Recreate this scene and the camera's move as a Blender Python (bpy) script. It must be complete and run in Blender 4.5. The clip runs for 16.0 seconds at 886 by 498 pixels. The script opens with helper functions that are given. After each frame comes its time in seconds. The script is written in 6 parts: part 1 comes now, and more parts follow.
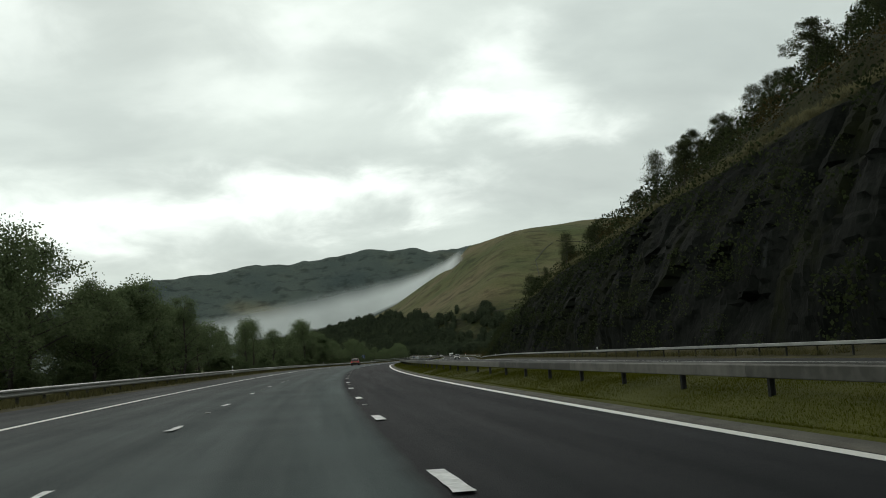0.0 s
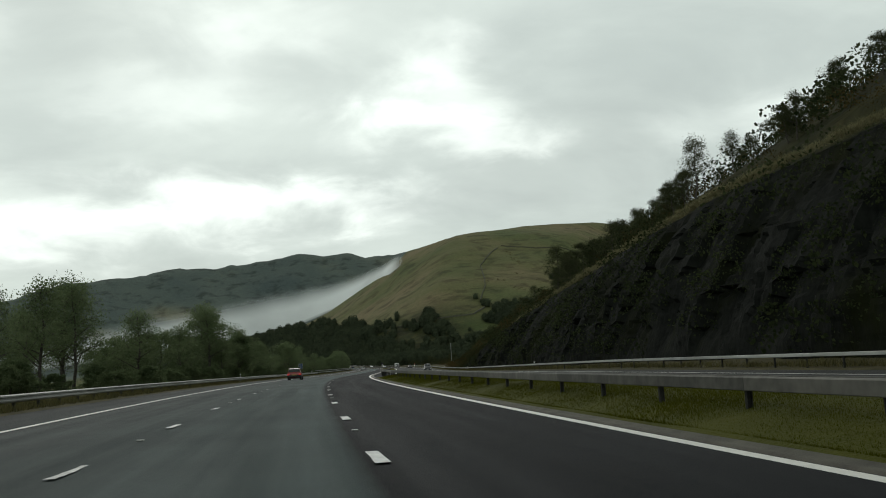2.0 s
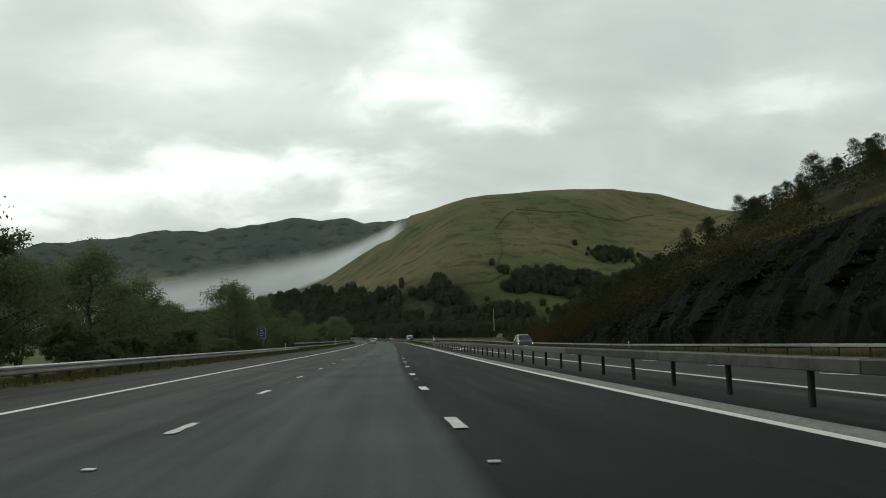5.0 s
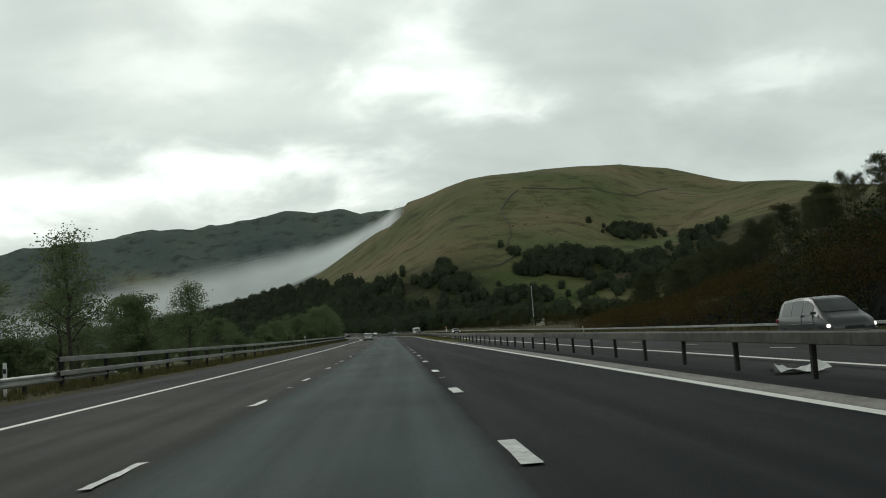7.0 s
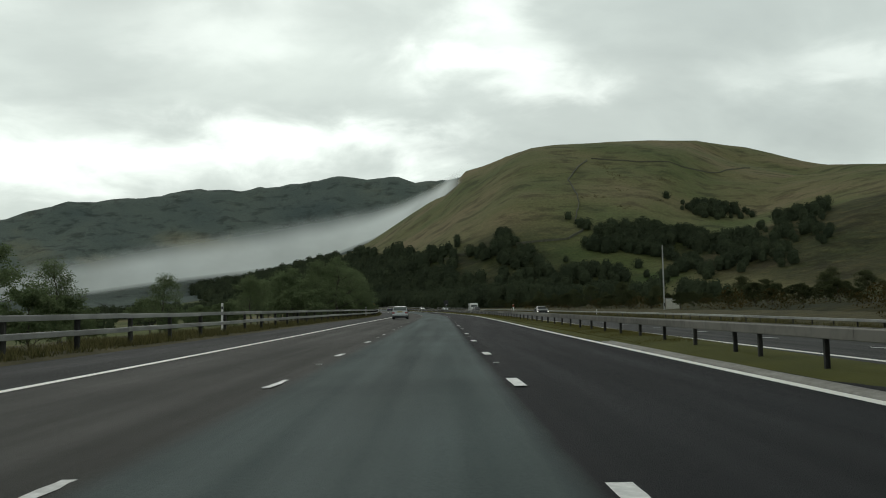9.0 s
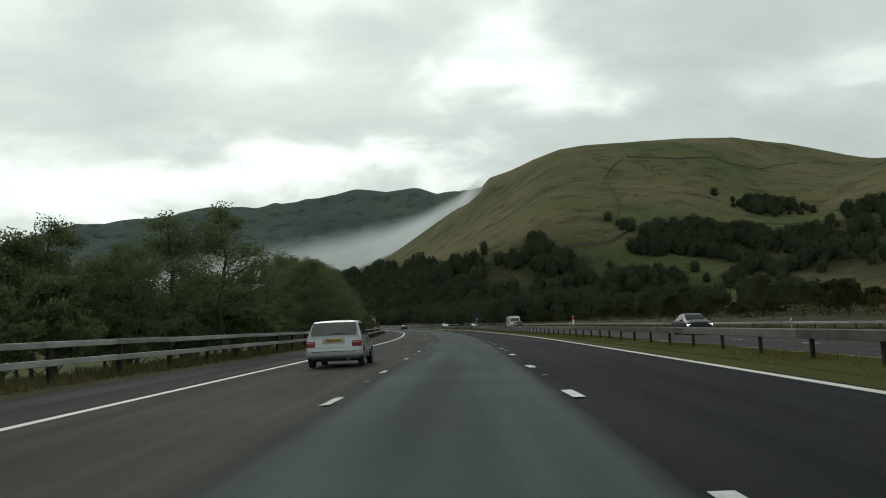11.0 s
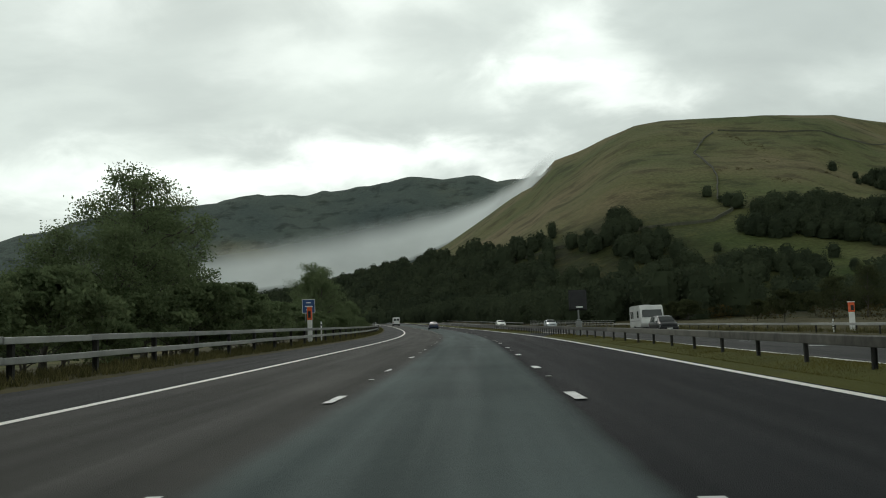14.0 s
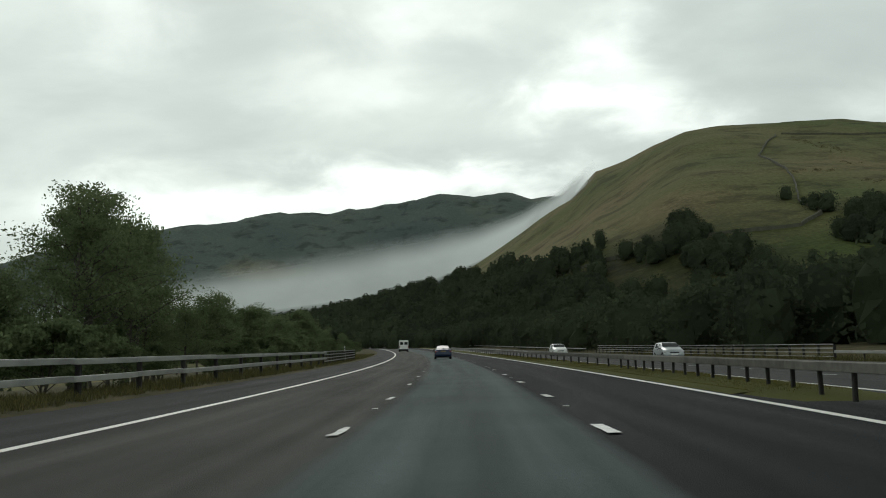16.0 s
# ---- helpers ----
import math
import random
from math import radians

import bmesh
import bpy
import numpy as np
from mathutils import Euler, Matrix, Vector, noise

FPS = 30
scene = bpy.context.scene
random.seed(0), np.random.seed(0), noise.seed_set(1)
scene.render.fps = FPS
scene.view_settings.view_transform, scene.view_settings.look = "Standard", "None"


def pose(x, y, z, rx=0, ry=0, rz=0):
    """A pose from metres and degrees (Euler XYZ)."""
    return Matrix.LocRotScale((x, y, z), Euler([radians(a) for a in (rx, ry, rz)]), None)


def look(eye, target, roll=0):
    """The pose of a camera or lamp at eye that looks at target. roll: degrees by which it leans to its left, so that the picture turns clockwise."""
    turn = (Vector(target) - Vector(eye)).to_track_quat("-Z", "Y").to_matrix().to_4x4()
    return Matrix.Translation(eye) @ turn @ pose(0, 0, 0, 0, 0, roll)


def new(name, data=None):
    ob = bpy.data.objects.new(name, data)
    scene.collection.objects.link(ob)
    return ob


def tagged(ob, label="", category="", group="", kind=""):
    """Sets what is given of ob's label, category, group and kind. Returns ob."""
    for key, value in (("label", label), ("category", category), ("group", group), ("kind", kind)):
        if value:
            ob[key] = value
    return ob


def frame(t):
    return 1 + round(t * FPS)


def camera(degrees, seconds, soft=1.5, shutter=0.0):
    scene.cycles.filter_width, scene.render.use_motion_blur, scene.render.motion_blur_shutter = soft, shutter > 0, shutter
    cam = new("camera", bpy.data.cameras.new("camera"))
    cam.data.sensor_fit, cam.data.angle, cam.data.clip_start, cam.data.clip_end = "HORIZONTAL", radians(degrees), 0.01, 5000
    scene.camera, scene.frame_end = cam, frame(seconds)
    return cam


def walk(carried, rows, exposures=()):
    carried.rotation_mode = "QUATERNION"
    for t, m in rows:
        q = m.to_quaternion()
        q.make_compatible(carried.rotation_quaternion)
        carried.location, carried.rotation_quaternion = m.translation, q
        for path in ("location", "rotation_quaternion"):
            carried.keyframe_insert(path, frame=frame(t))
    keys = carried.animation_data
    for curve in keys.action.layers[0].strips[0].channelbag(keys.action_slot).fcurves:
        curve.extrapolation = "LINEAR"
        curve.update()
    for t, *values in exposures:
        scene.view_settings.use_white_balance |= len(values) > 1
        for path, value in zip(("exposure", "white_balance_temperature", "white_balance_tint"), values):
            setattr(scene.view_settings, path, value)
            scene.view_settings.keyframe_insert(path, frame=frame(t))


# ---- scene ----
cam = camera(50.94, 16.0, soft=1.0, shutter=0.0)
PATH = [
    (0.0, pose(0.63, -1.17, 1.09, 97.27, 3.14, -8.48)),
    (0.5, pose(0.75, 17.62, 1.38, 97.23, 2.42, -10.91)),
    (1.0, pose(1.52, 37.19, 1.66, 97.13, 4.59, -9.30)),
    (1.5, pose(2.38, 56.82, 1.93, 97.55, 4.86, -10.82)),
    (2.0, pose(3.58, 76.47, 2.20, 97.73, 2.78, -12.79)),
    (2.5, pose(4.97, 95.96, 2.47, 97.37, 4.96, -9.99)),
    (3.0, pose(6.69, 115.70, 2.74, 96.11, 3.58, -8.90)),
    (3.5, pose(8.42, 134.56, 2.98, 95.76, 3.85, -10.16)),
    (4.0, pose(10.57, 153.84, 3.20, 96.53, 1.29, -11.63)),
    (4.5, pose(12.96, 172.85, 3.41, 96.42, 1.36, -12.40)),
    (5.0, pose(15.63, 191.81, 3.61, 96.16, 1.55, -13.15)),
    (5.5, pose(18.60, 210.68, 3.81, 95.85, 1.78, -13.86)),
    (6.0, pose(21.80, 229.46, 4.02, 95.59, 1.96, -14.30)),
    (6.5, pose(25.14, 248.13, 4.22, 95.48, 2.04, -14.48)),
    (7.0, pose(28.63, 266.78, 4.44, 95.69, 4.08, -12.98)),
    (7.5, pose(32.01, 285.34, 4.65, 95.36, 2.85, -12.74)),
    (8.0, pose(35.38, 304.37, 4.88, 94.26, 1.91, -11.03)),
    (8.5, pose(38.59, 322.89, 5.11, 94.31, 1.64, -10.63)),
    (9.0, pose(41.64, 340.93, 5.33, 94.43, 0.99, -9.92)),
    (9.5, pose(44.61, 358.66, 5.55, 94.58, 0.22, -9.14)),
    (10.0, pose(47.57, 376.25, 5.79, 94.70, -0.43, -8.49)),
    (10.5, pose(50.57, 393.86, 6.05, 94.75, -0.70, -8.23)),
    (11.0, pose(53.47, 411.93, 6.31, 95.49, 2.54, -8.28)),
    (11.5, pose(56.53, 429.25, 6.56, 95.86, 3.57, -7.94)),
    (12.0, pose(59.44, 446.93, 6.79, 94.81, 0.27, -9.15)),
    (12.5, pose(62.49, 464.28, 7.02, 94.92, -0.76, -8.84)),
    (13.0, pose(65.28, 482.19, 7.24, 95.05, -0.29, -6.34)),
    (13.5, pose(67.92, 500.11, 7.47, 95.59, 0.04, -5.40)),
    (14.0, pose(70.33, 518.57, 7.72, 95.51, 1.70, -4.58)),
    (14.5, pose(72.44, 536.14, 7.98, 94.35, -0.25, -4.45)),
    (15.0, pose(74.40, 554.61, 8.27, 95.60, 0.43, -4.55)),
    (15.5, pose(76.20, 572.88, 8.55, 96.67, 2.27, -3.49)),
    (16.0, pose(77.84, 591.41, 8.83, 97.12, 1.37, -2.62)),
]
walk(cam, PATH)

# the road's line: bend (1/km) and gradient (percent) every 50 m from -50 m on
BEND = [-0.99293, -0.95245, -0.87179, -0.60002, -0.70294, -0.88689, -0.0731, 0.18044, 0.01565, -0.01138, 0.13604, 0.94639, 0.17783, 1.00982, 0.58621, 0.41069, 0.4516, 0.60208, 0.72302, 0.80091, 0.88, 0.90115]
GRADE = [1.5233, 1.5491, 1.3687, 1.3895, 1.1015, 1.0543, 1.0994, 1.1835, 1.2282, 1.4884, 1.2841, 1.2345, 1.5751, 1.5005, 1.7756, 2.0581, 2.341, 2.6119, 2.8252, 2.9274, 2.8943, 2.874]

# ---- world and light: an overcast morning, brightest ahead ----
world = bpy.data.worlds.new("world")
scene.world = world
world.use_nodes = True
wn, wl = world.node_tree.nodes, world.node_tree.links
wn.clear()


def node(nodes, kind, **values):
    n = nodes.new(kind)
    for key, value in values.items():
        if key == "op":
            n.operation = value
        elif key == "blend":
            n.blend_type = value
        elif key == "data":
            n.data_type = value
        else:
            n.inputs[int(key[1:])].default_value = value
    return n


SUN_AZIMUTH, SUN_ELEVATION = radians(-6), radians(38)
out = node(wn, "ShaderNodeOutputWorld")
bg = node(wn, "ShaderNodeBackground", i1=1.0)
sky = node(wn, "ShaderNodeTexSky")
sky.sky_type, sky.sun_disc = "NISHITA", False
sky.sun_elevation, sky.sun_rotation = SUN_ELEVATION, SUN_AZIMUTH
sky_gain = node(wn, "ShaderNodeMix", data="RGBA", blend="MULTIPLY", i0=1.0)
sky_gain.inputs[7].default_value = (0.09, 0.09, 0.09, 1)
wl.new(sky.outputs[0], sky_gain.inputs[6])
tc = node(wn, "ShaderNodeTexCoord")
sep = node(wn, "ShaderNodeSeparateXYZ")
wl.new(tc.outputs["Generated"], sep.inputs[0])
lift = node(wn, "ShaderNodeMath", op="ADD", i1=0.30)
wl.new(sep.outputs[2], lift.inputs[0])
lift2 = node(wn, "ShaderNodeMath", op="MAXIMUM", i1=0.05)
wl.new(lift.outputs[0], lift2.inputs[0])
dome = node(wn, "ShaderNodeCombineXYZ")
for k in (0, 1):
    dv = node(wn, "ShaderNodeMath", op="DIVIDE")
    wl.new(sep.outputs[k], dv.inputs[0])
    wl.new(lift2.outputs[0], dv.inputs[1])
    wl.new(dv.outputs[0], dome.inputs[k])


def sky_noise(scale, detail, rough, offset, stretch=(1, 1, 1), warp=0.4):
    m = node(wn, "ShaderNodeMapping")
    m.inputs["Location"].default_value = offset
    m.inputs["Scale"].default_value = stretch
    wl.new(dome.outputs[0], m.inputs[0])
    n = node(wn, "ShaderNodeTexNoise")
    n.inputs["Scale"].default_value, n.inputs["Detail"].default_value = scale, detail
    n.inputs["Roughness"].default_value, n.inputs["Distortion"].default_value = rough, warp
    wl.new(m.outputs[0], n.inputs["Vector"])
    return n.outputs[0]


def sky_ramp(value, stops):
    r = node(wn, "ShaderNodeValToRGB")
    r.color_ramp.interpolation = "EASE"
    el = r.color_ramp.elements
    el[0].position, el[0].color = stops[0][0], (*stops[0][1], 1)
    el[1].position, el[1].color = stops[-1][0], (*stops[-1][1], 1)
    for p, c in stops[1:-1]:
        el.new(p).color = (*c, 1)
    wl.new(value, r.inputs[0])
    return r.outputs[0]


base_cloud = sky_ramp(sky_noise(1.1, 5, 0.5, (3.1, 0.4, 0), (0.8, 1.0, 1)), [(0.30, (0.56, 0.60, 0.59)), (0.5, (0.66, 0.71, 0.695)), (0.70, (0.76, 0.815, 0.795))])
fine = sky_ramp(sky_noise(3.0, 7, 0.55, (0.7, 5.2, 0), (0.7, 1.0, 1), 0.3), [(0.3, (0.88, 0.885, 0.89)), (0.7, (1.10, 1.10, 1.095))])
clouds = node(wn, "ShaderNodeMix", data="RGBA", blend="MULTIPLY", i0=1.0)
wl.new(base_cloud, clouds.inputs[6])
wl.new(fine, clouds.inputs[7])


def sky_math(op, a, b):
    n = node(wn, "ShaderNodeMath", op=op)
    for k, v in enumerate((a, b)):
        if isinstance(v, (int, float)):
            n.inputs[k].default_value = v
        elif v is not None:
            wl.new(v, n.inputs[k])
    return n.outputs[0]


# bearing and height of the sky in degrees, ruffled so that the cloud edges are ragged
ruffle = sky_math("MULTIPLY", sky_math("SUBTRACT", sky_noise(4.5, 6, 0.55, (9.0, 2.0, 0)), 0.5), 14.0)
ruffle2 = sky_math("MULTIPLY", sky_math("SUBTRACT", sky_noise(4.5, 6, 0.55, (4.0, 7.0, 0)), 0.5), 7.0)
bearing = sky_math("ADD", sky_math("MULTIPLY", sky_math("ARCTAN2", sep.outputs[0], sep.outputs[1]), 57.3), ruffle)
height = sky_math("ADD", sky_math("MULTIPLY", sky_math("ARCSINE", sep.outputs[2], None), 57.3), ruffle2)
total = clouds.outputs[2]
# thinner bright places and heavier grey ones: bearing, height, half widths, strength
BRIGHT = [(12.6, 15.8, 3.8, 1.4, 0.62), (15.8, 14.0, 3.2, 1.0, 0.34), (13.6, 18.9, 2.8, 1.5, 0.36), (1.0, 10.6, 9, 1.3, 0.40), (7.2, 10.9, 3.2, 1.1, 0.26), (-12, 9.6, 10, 1.9, 0.50),
          (-2.5, 17.2, 4.5, 1.8, 0.24), (0.5, 21.4, 5, 2.2, 0.30), (-17, 20.8, 4, 3, 0.28), (33, 14, 4.5, 1.0, 0.24), (-28, 24, 9, 5, 0.25)]
HEAVY = [(-12.5, 14.8, 7, 1.6, -0.16), (-3.5, 13.4, 7, 1.0, -0.12), (16.8, 10.8, 5, 1.3, -0.32), (21.8, 16.2, 4, 2.4, -0.17), (30, 12.6, 5, 1.0, -0.26),
         (-9, 19.4, 3.2, 1.3, -0.11), (10.3, 21.3, 3, 1.3, -0.14), (5.5, 14.2, 3.5, 1.3, -0.08), (25, 21, 6, 2, -0.08), (36, 18, 8, 4, -0.06)]
for az, el, wa, we, power in BRIGHT + HEAVY:
    tint = (1, 1, 0.985) if power > 0 else (1.22, 1.0, 0.66)
    da, de = sky_math("DIVIDE", sky_math("SUBTRACT", bearing, float(az)), float(wa)), sky_math("DIVIDE", sky_math("SUBTRACT", height, float(el)), float(we))
    blob = sky_math("EXPONENT", sky_math("MULTIPLY", sky_math("ADD", sky_math("MULTIPLY", da, da), sky_math("MULTIPLY", de, de)), -1.0), None)
    grow = node(wn, "ShaderNodeMix", data="RGBA", blend="ADD")
    grow.inputs[7].default_value = (*[c * power for c in tint], 1)
    grow.clamp_result = False
    wl.new(blob, grow.inputs[0])
    wl.new(total, grow.inputs[6])
    total = grow.outputs[2]
# a little of the clear sky behind the cloud deck
deck = node(wn, "ShaderNodeMix", data="RGBA", i0=0.93)
wl.new(sky_gain.outputs[2], deck.inputs[6])
wl.new(total, deck.inputs[7])
# the cloud is thicker overhead, thinner low behind
high = node(wn, "ShaderNodeMapRange")
high.inputs[1].default_value, high.inputs[2].default_value, high.inputs[3].default_value, high.inputs[4].default_value = 0.46, 0.82, 1.0, 0.26
wl.new(sep.outputs[2], high.inputs[0])
rear = node(wn, "ShaderNodeMapRange")
rear.inputs[1].default_value, rear.inputs[2].default_value, rear.inputs[3].default_value, rear.inputs[4].default_value = 0.6, -0.3, 1.0, 1.2
wl.new(sep.outputs[1], rear.inputs[0])
shade = node(wn, "ShaderNodeMath", op="MULTIPLY")
wl.new(high.outputs[0], shade.inputs[0])
wl.new(rear.outputs[0], shade.inputs[1])
green_ = node(wn, "ShaderNodeMix", data="RGBA", blend="MULTIPLY", i0=1.0)
green_.inputs[7].default_value = (0.965, 1.0, 0.95, 1)
heavy = node(wn, "ShaderNodeMix", data="RGBA", blend="MULTIPLY", i0=1.0)
wl.new(deck.outputs[2], heavy.inputs[6])
wl.new(shade.outputs[0], heavy.inputs[7])
wl.new(heavy.outputs[2], green_.inputs[6])
wl.new(green_.outputs[2], bg.inputs[0])
wl.new(bg.outputs[0], out.inputs[0])

sun = new("sun", bpy.data.lights.new("sun", "SUN"))
sun.data.energy, sun.data.angle, sun.data.color = 0.6, radians(25), (1.0, 0.97, 0.92)
sun.matrix_world = look((0, 0, 0), (-math.sin(SUN_AZIMUTH) * -math.cos(SUN_ELEVATION) * -1, -math.cos(SUN_AZIMUTH) * math.cos(SUN_ELEVATION), -math.sin(SUN_ELEVATION)))


# ---- materials ----
def material(name, dark, light, scale=4.0, rough=0.9, bump=0.0, bump_scale=40.0, metal=0.0, fine_mix=0.35, fine_scale=60.0, coat=0.0, spec=0.5, vary=0.0, island=0.0, stretch=(1, 1, 1)):
    """Two scales of colour noise, a fine relief and, where asked, a change from piece to piece."""
    m = bpy.data.materials.new(name)
    m.use_nodes = True
    n, l = m.node_tree.nodes, m.node_tree.links
    b = n["Principled BSDF"]
    b.inputs["Roughness"].default_value, b.inputs["Metallic"].default_value = rough, metal
    b.inputs["Specular IOR Level"].default_value, b.inputs["Coat Weight"].default_value = spec, coat
    t = node(n, "ShaderNodeTexCoord")
    mp = node(n, "ShaderNodeMapping")
    mp.inputs["Scale"].default_value = stretch
    l.new(t.outputs["Object"], mp.inputs[0])
    a = node(n, "ShaderNodeTexNoise")
    a.inputs["Scale"].default_value, a.inputs["Detail"].default_value = scale, 6
    f = node(n, "ShaderNodeTexNoise")
    f.inputs["Scale"].default_value, f.inputs["Detail"].default_value = fine_scale, 4
    l.new(mp.outputs[0], a.inputs["Vector"])
    l.new(mp.outputs[0], f.inputs["Vector"])
    add = node(n, "ShaderNodeMix", data="FLOAT", i0=fine_mix)
    l.new(a.outputs[0], add.inputs[2])
    l.new(f.outputs[0], add.inputs[3])
    value = add.outputs[0]
    if vary or island:
        src = node(n, "ShaderNodeNewGeometry").outputs["Random Per Island"] if island else node(n, "ShaderNodeObjectInfo").outputs["Random"]
        mm = node(n, "ShaderNodeMath", op="MULTIPLY_ADD", i1=island or vary, i2=-0.5 * (island or vary))
        l.new(src, mm.inputs[0])
        s = node(n, "ShaderNodeMath", op="ADD")
        l.new(value, s.inputs[0])
        l.new(mm.outputs[0], s.inputs[1])
        value = s.outputs[0]
    r = node(n, "ShaderNodeValToRGB")
    r.color_ramp.elements[0].position, r.color_ramp.elements[0].color = 0.32, (*dark, 1)
    r.color_ramp.elements[1].position, r.color_ramp.elements[1].color = 0.68, (*light, 1)
    l.new(value, r.inputs[0])
    l.new(r.outputs[0], b.inputs["Base Color"])
    if bump:
        bn = node(n, "ShaderNodeTexNoise")
        bn.inputs["Scale"].default_value, bn.inputs["Detail"].default_value = bump_scale, 5
        l.new(mp.outputs[0], bn.inputs["Vector"])
        bp = node(n, "ShaderNodeBump")
        bp.inputs["Strength"].default_value, bp.inputs["Distance"].default_value = min(1.0, bump), 0.05
        l.new(bn.outputs[0], bp.inputs["Height"])
        l.new(bp.outputs[0], b.inputs["Normal"])
    return m


def thin(m, share=0.45):
    """Lets light through a leaf or blade."""
    n, l = m.node_tree.nodes, m.node_tree.links
    b, o = n["Principled BSDF"], n["Material Output"]
    t = node(n, "ShaderNodeBsdfTranslucent")
    l.new(b.inputs["Base Color"].links[0].from_socket, t.inputs[0])
    x = node(n, "ShaderNodeMixShader", i0=share)
    l.new(b.outputs[0], x.inputs[1])
    l.new(t.outputs[0], x.inputs[2])
    l.new(x.outputs[0], o.inputs[0])
    return m




def lane_asphalt():
    """Asphalt laid lane by lane: each lane its own age and tone, with worn wheel tracks."""
    m = material("lane_asphalt", (0.5, 0.5, 0.5), (1.0, 1.0, 1.0), 0.25, 0.88, 0.5, 90, fine_mix=0.45, fine_scale=30, spec=0.18)
    n, l = m.node_tree.nodes, m.node_tree.links
    b = n["Principled BSDF"]
    grain = b.inputs["Base Color"].links[0].from_socket
    uv = node(n, "ShaderNodeUVMap")
    uv.uv_map = "uv"
    sp = node(n, "ShaderNodeSeparateXYZ")
    l.new(uv.outputs[0], sp.inputs[0])
    wob = node(n, "ShaderNodeTexNoise")
    wob.inputs["Scale"].default_value = 0.7
    l.new(uv.outputs[0], wob.inputs["Vector"])
    w2 = node(n, "ShaderNodeMath", op="MULTIPLY_ADD", i1=0.12)
    l.new(wob.outputs[0], w2.inputs[0])
    l.new(sp.outputs[0], w2.inputs[2])
    mr = node(n, "ShaderNodeMapRange")
    mr.inputs[1].default_value, mr.inputs[2].default_value = -10.0, 25.0
    l.new(w2.outputs[0], mr.inputs[0])

    def lanes(stops):
        r = node(n, "ShaderNodeValToRGB")
        r.color_ramp.interpolation = "LINEAR"
        el = r.color_ramp.elements
        el[0].position, el[0].color = (stops[0][0] + 10.0) / 35.0, (*stops[0][1], 1)
        el[1].position, el[1].color = (stops[-1][0] + 10.0) / 35.0, (*stops[-1][1], 1)
        for d, c in stops[1:-1]:
            el.new((d + 10.0) / 35.0).color = (*c, 1)
        l.new(mr.outputs[0], r.inputs[0])
        return r.outputs[0]

    dark, grey, brown, far = (0.0065, 0.0084, 0.0118), (0.089, 0.118, 0.117), (0.070, 0.069, 0.062), (0.058, 0.059, 0.058)
    early = lanes([(-9.5, (0.050, 0.050, 0.050)), (-5.5, (0.084, 0.094, 0.093)), (1.58, grey), (1.68, dark), (6.3, dark), (8.4, far), (24, far)])
    late = lanes([(-9.5, (0.040, 0.042, 0.043)), (-5.95, (0.044, 0.046, 0.046)), (-5.6, brown), (-1.7, brown), (-1.35, grey), (1.58, grey), (1.68, dark), (6.3, dark), (8.4, far), (24, far)])
    zone = node(n, "ShaderNodeMapRange")
    zone.inputs[1].default_value, zone.inputs[2].default_value = 215.0, 262.0
    l.new(sp.outputs[1], zone.inputs[0])
    mixed = node(n, "ShaderNodeMix", data="RGBA")
    l.new(zone.outputs[0], mixed.inputs[0])
    l.new(early, mixed.inputs[6])
    l.new(late, mixed.inputs[7])
    # wheel tracks, four a pair of lanes, polished a little paler
    tr = node(n, "ShaderNodeMath", op="MULTIPLY", i1=math.tau / 1.83)
    l.new(sp.outputs[0], tr.inputs[0])
    tc_ = node(n, "ShaderNodeMath", op="COSINE")
    l.new(tr.outputs[0], tc_.inputs[0])
    tk = node(n, "ShaderNodeMath", op="MULTIPLY_ADD", i1=-0.07, i2=1.0)
    l.new(tc_.outputs[0], tk.inputs[0])
    # long lengthwise streaks and patches
    stretch_ = node(n, "ShaderNodeMapping")
    stretch_.inputs["Scale"].default_value = (1.6, 0.045, 1)
    l.new(uv.outputs[0], stretch_.inputs[0])
    st = node(n, "ShaderNodeTexNoise")
    st.inputs["Scale"].default_value, st.inputs["Detail"].default_value = 1.0, 5
    l.new(stretch_.outputs[0], st.inputs["Vector"])
    sr = node(n, "ShaderNodeMapRange")
    sr.inputs[1].default_value, sr.inputs[2].default_value, sr.inputs[3].default_value, sr.inputs[4].default_value = 0.3, 0.7, 0.82, 1.16
    l.new(st.outputs[0], sr.inputs[0])
    fac = node(n, "ShaderNodeMath", op="MULTIPLY")
    l.new(tk.outputs[0], fac.inputs[0])
    l.new(sr.outputs[0], fac.inputs[1])
    # damp patches shine a little more than the dry surface
    damp = node(n, "ShaderNodeMapRange")
    damp.inputs[1].default_value, damp.inputs[2].default_value, damp.inputs[3].default_value, damp.inputs[4].default_value = 0.35, 0.7, 0.88, 0.75
    l.new(st.outputs[0], damp.inputs[0])
    l.new(damp.outputs[0], b.inputs["Roughness"])
    one = node(n, "ShaderNodeMix", data="RGBA", blend="MULTIPLY", i0=1.0)
    l.new(mixed.outputs[2], one.inputs[6])
    l.new(fac.outputs[0], one.inputs[7])
    two = node(n, "ShaderNodeMix", data="RGBA", blend="MULTIPLY", i0=0.75)
    l.new(one.outputs[2], two.inputs[6])
    l.new(grain, two.inputs[7])
    l.new(two.outputs[2], b.inputs["Base Color"])
    return m


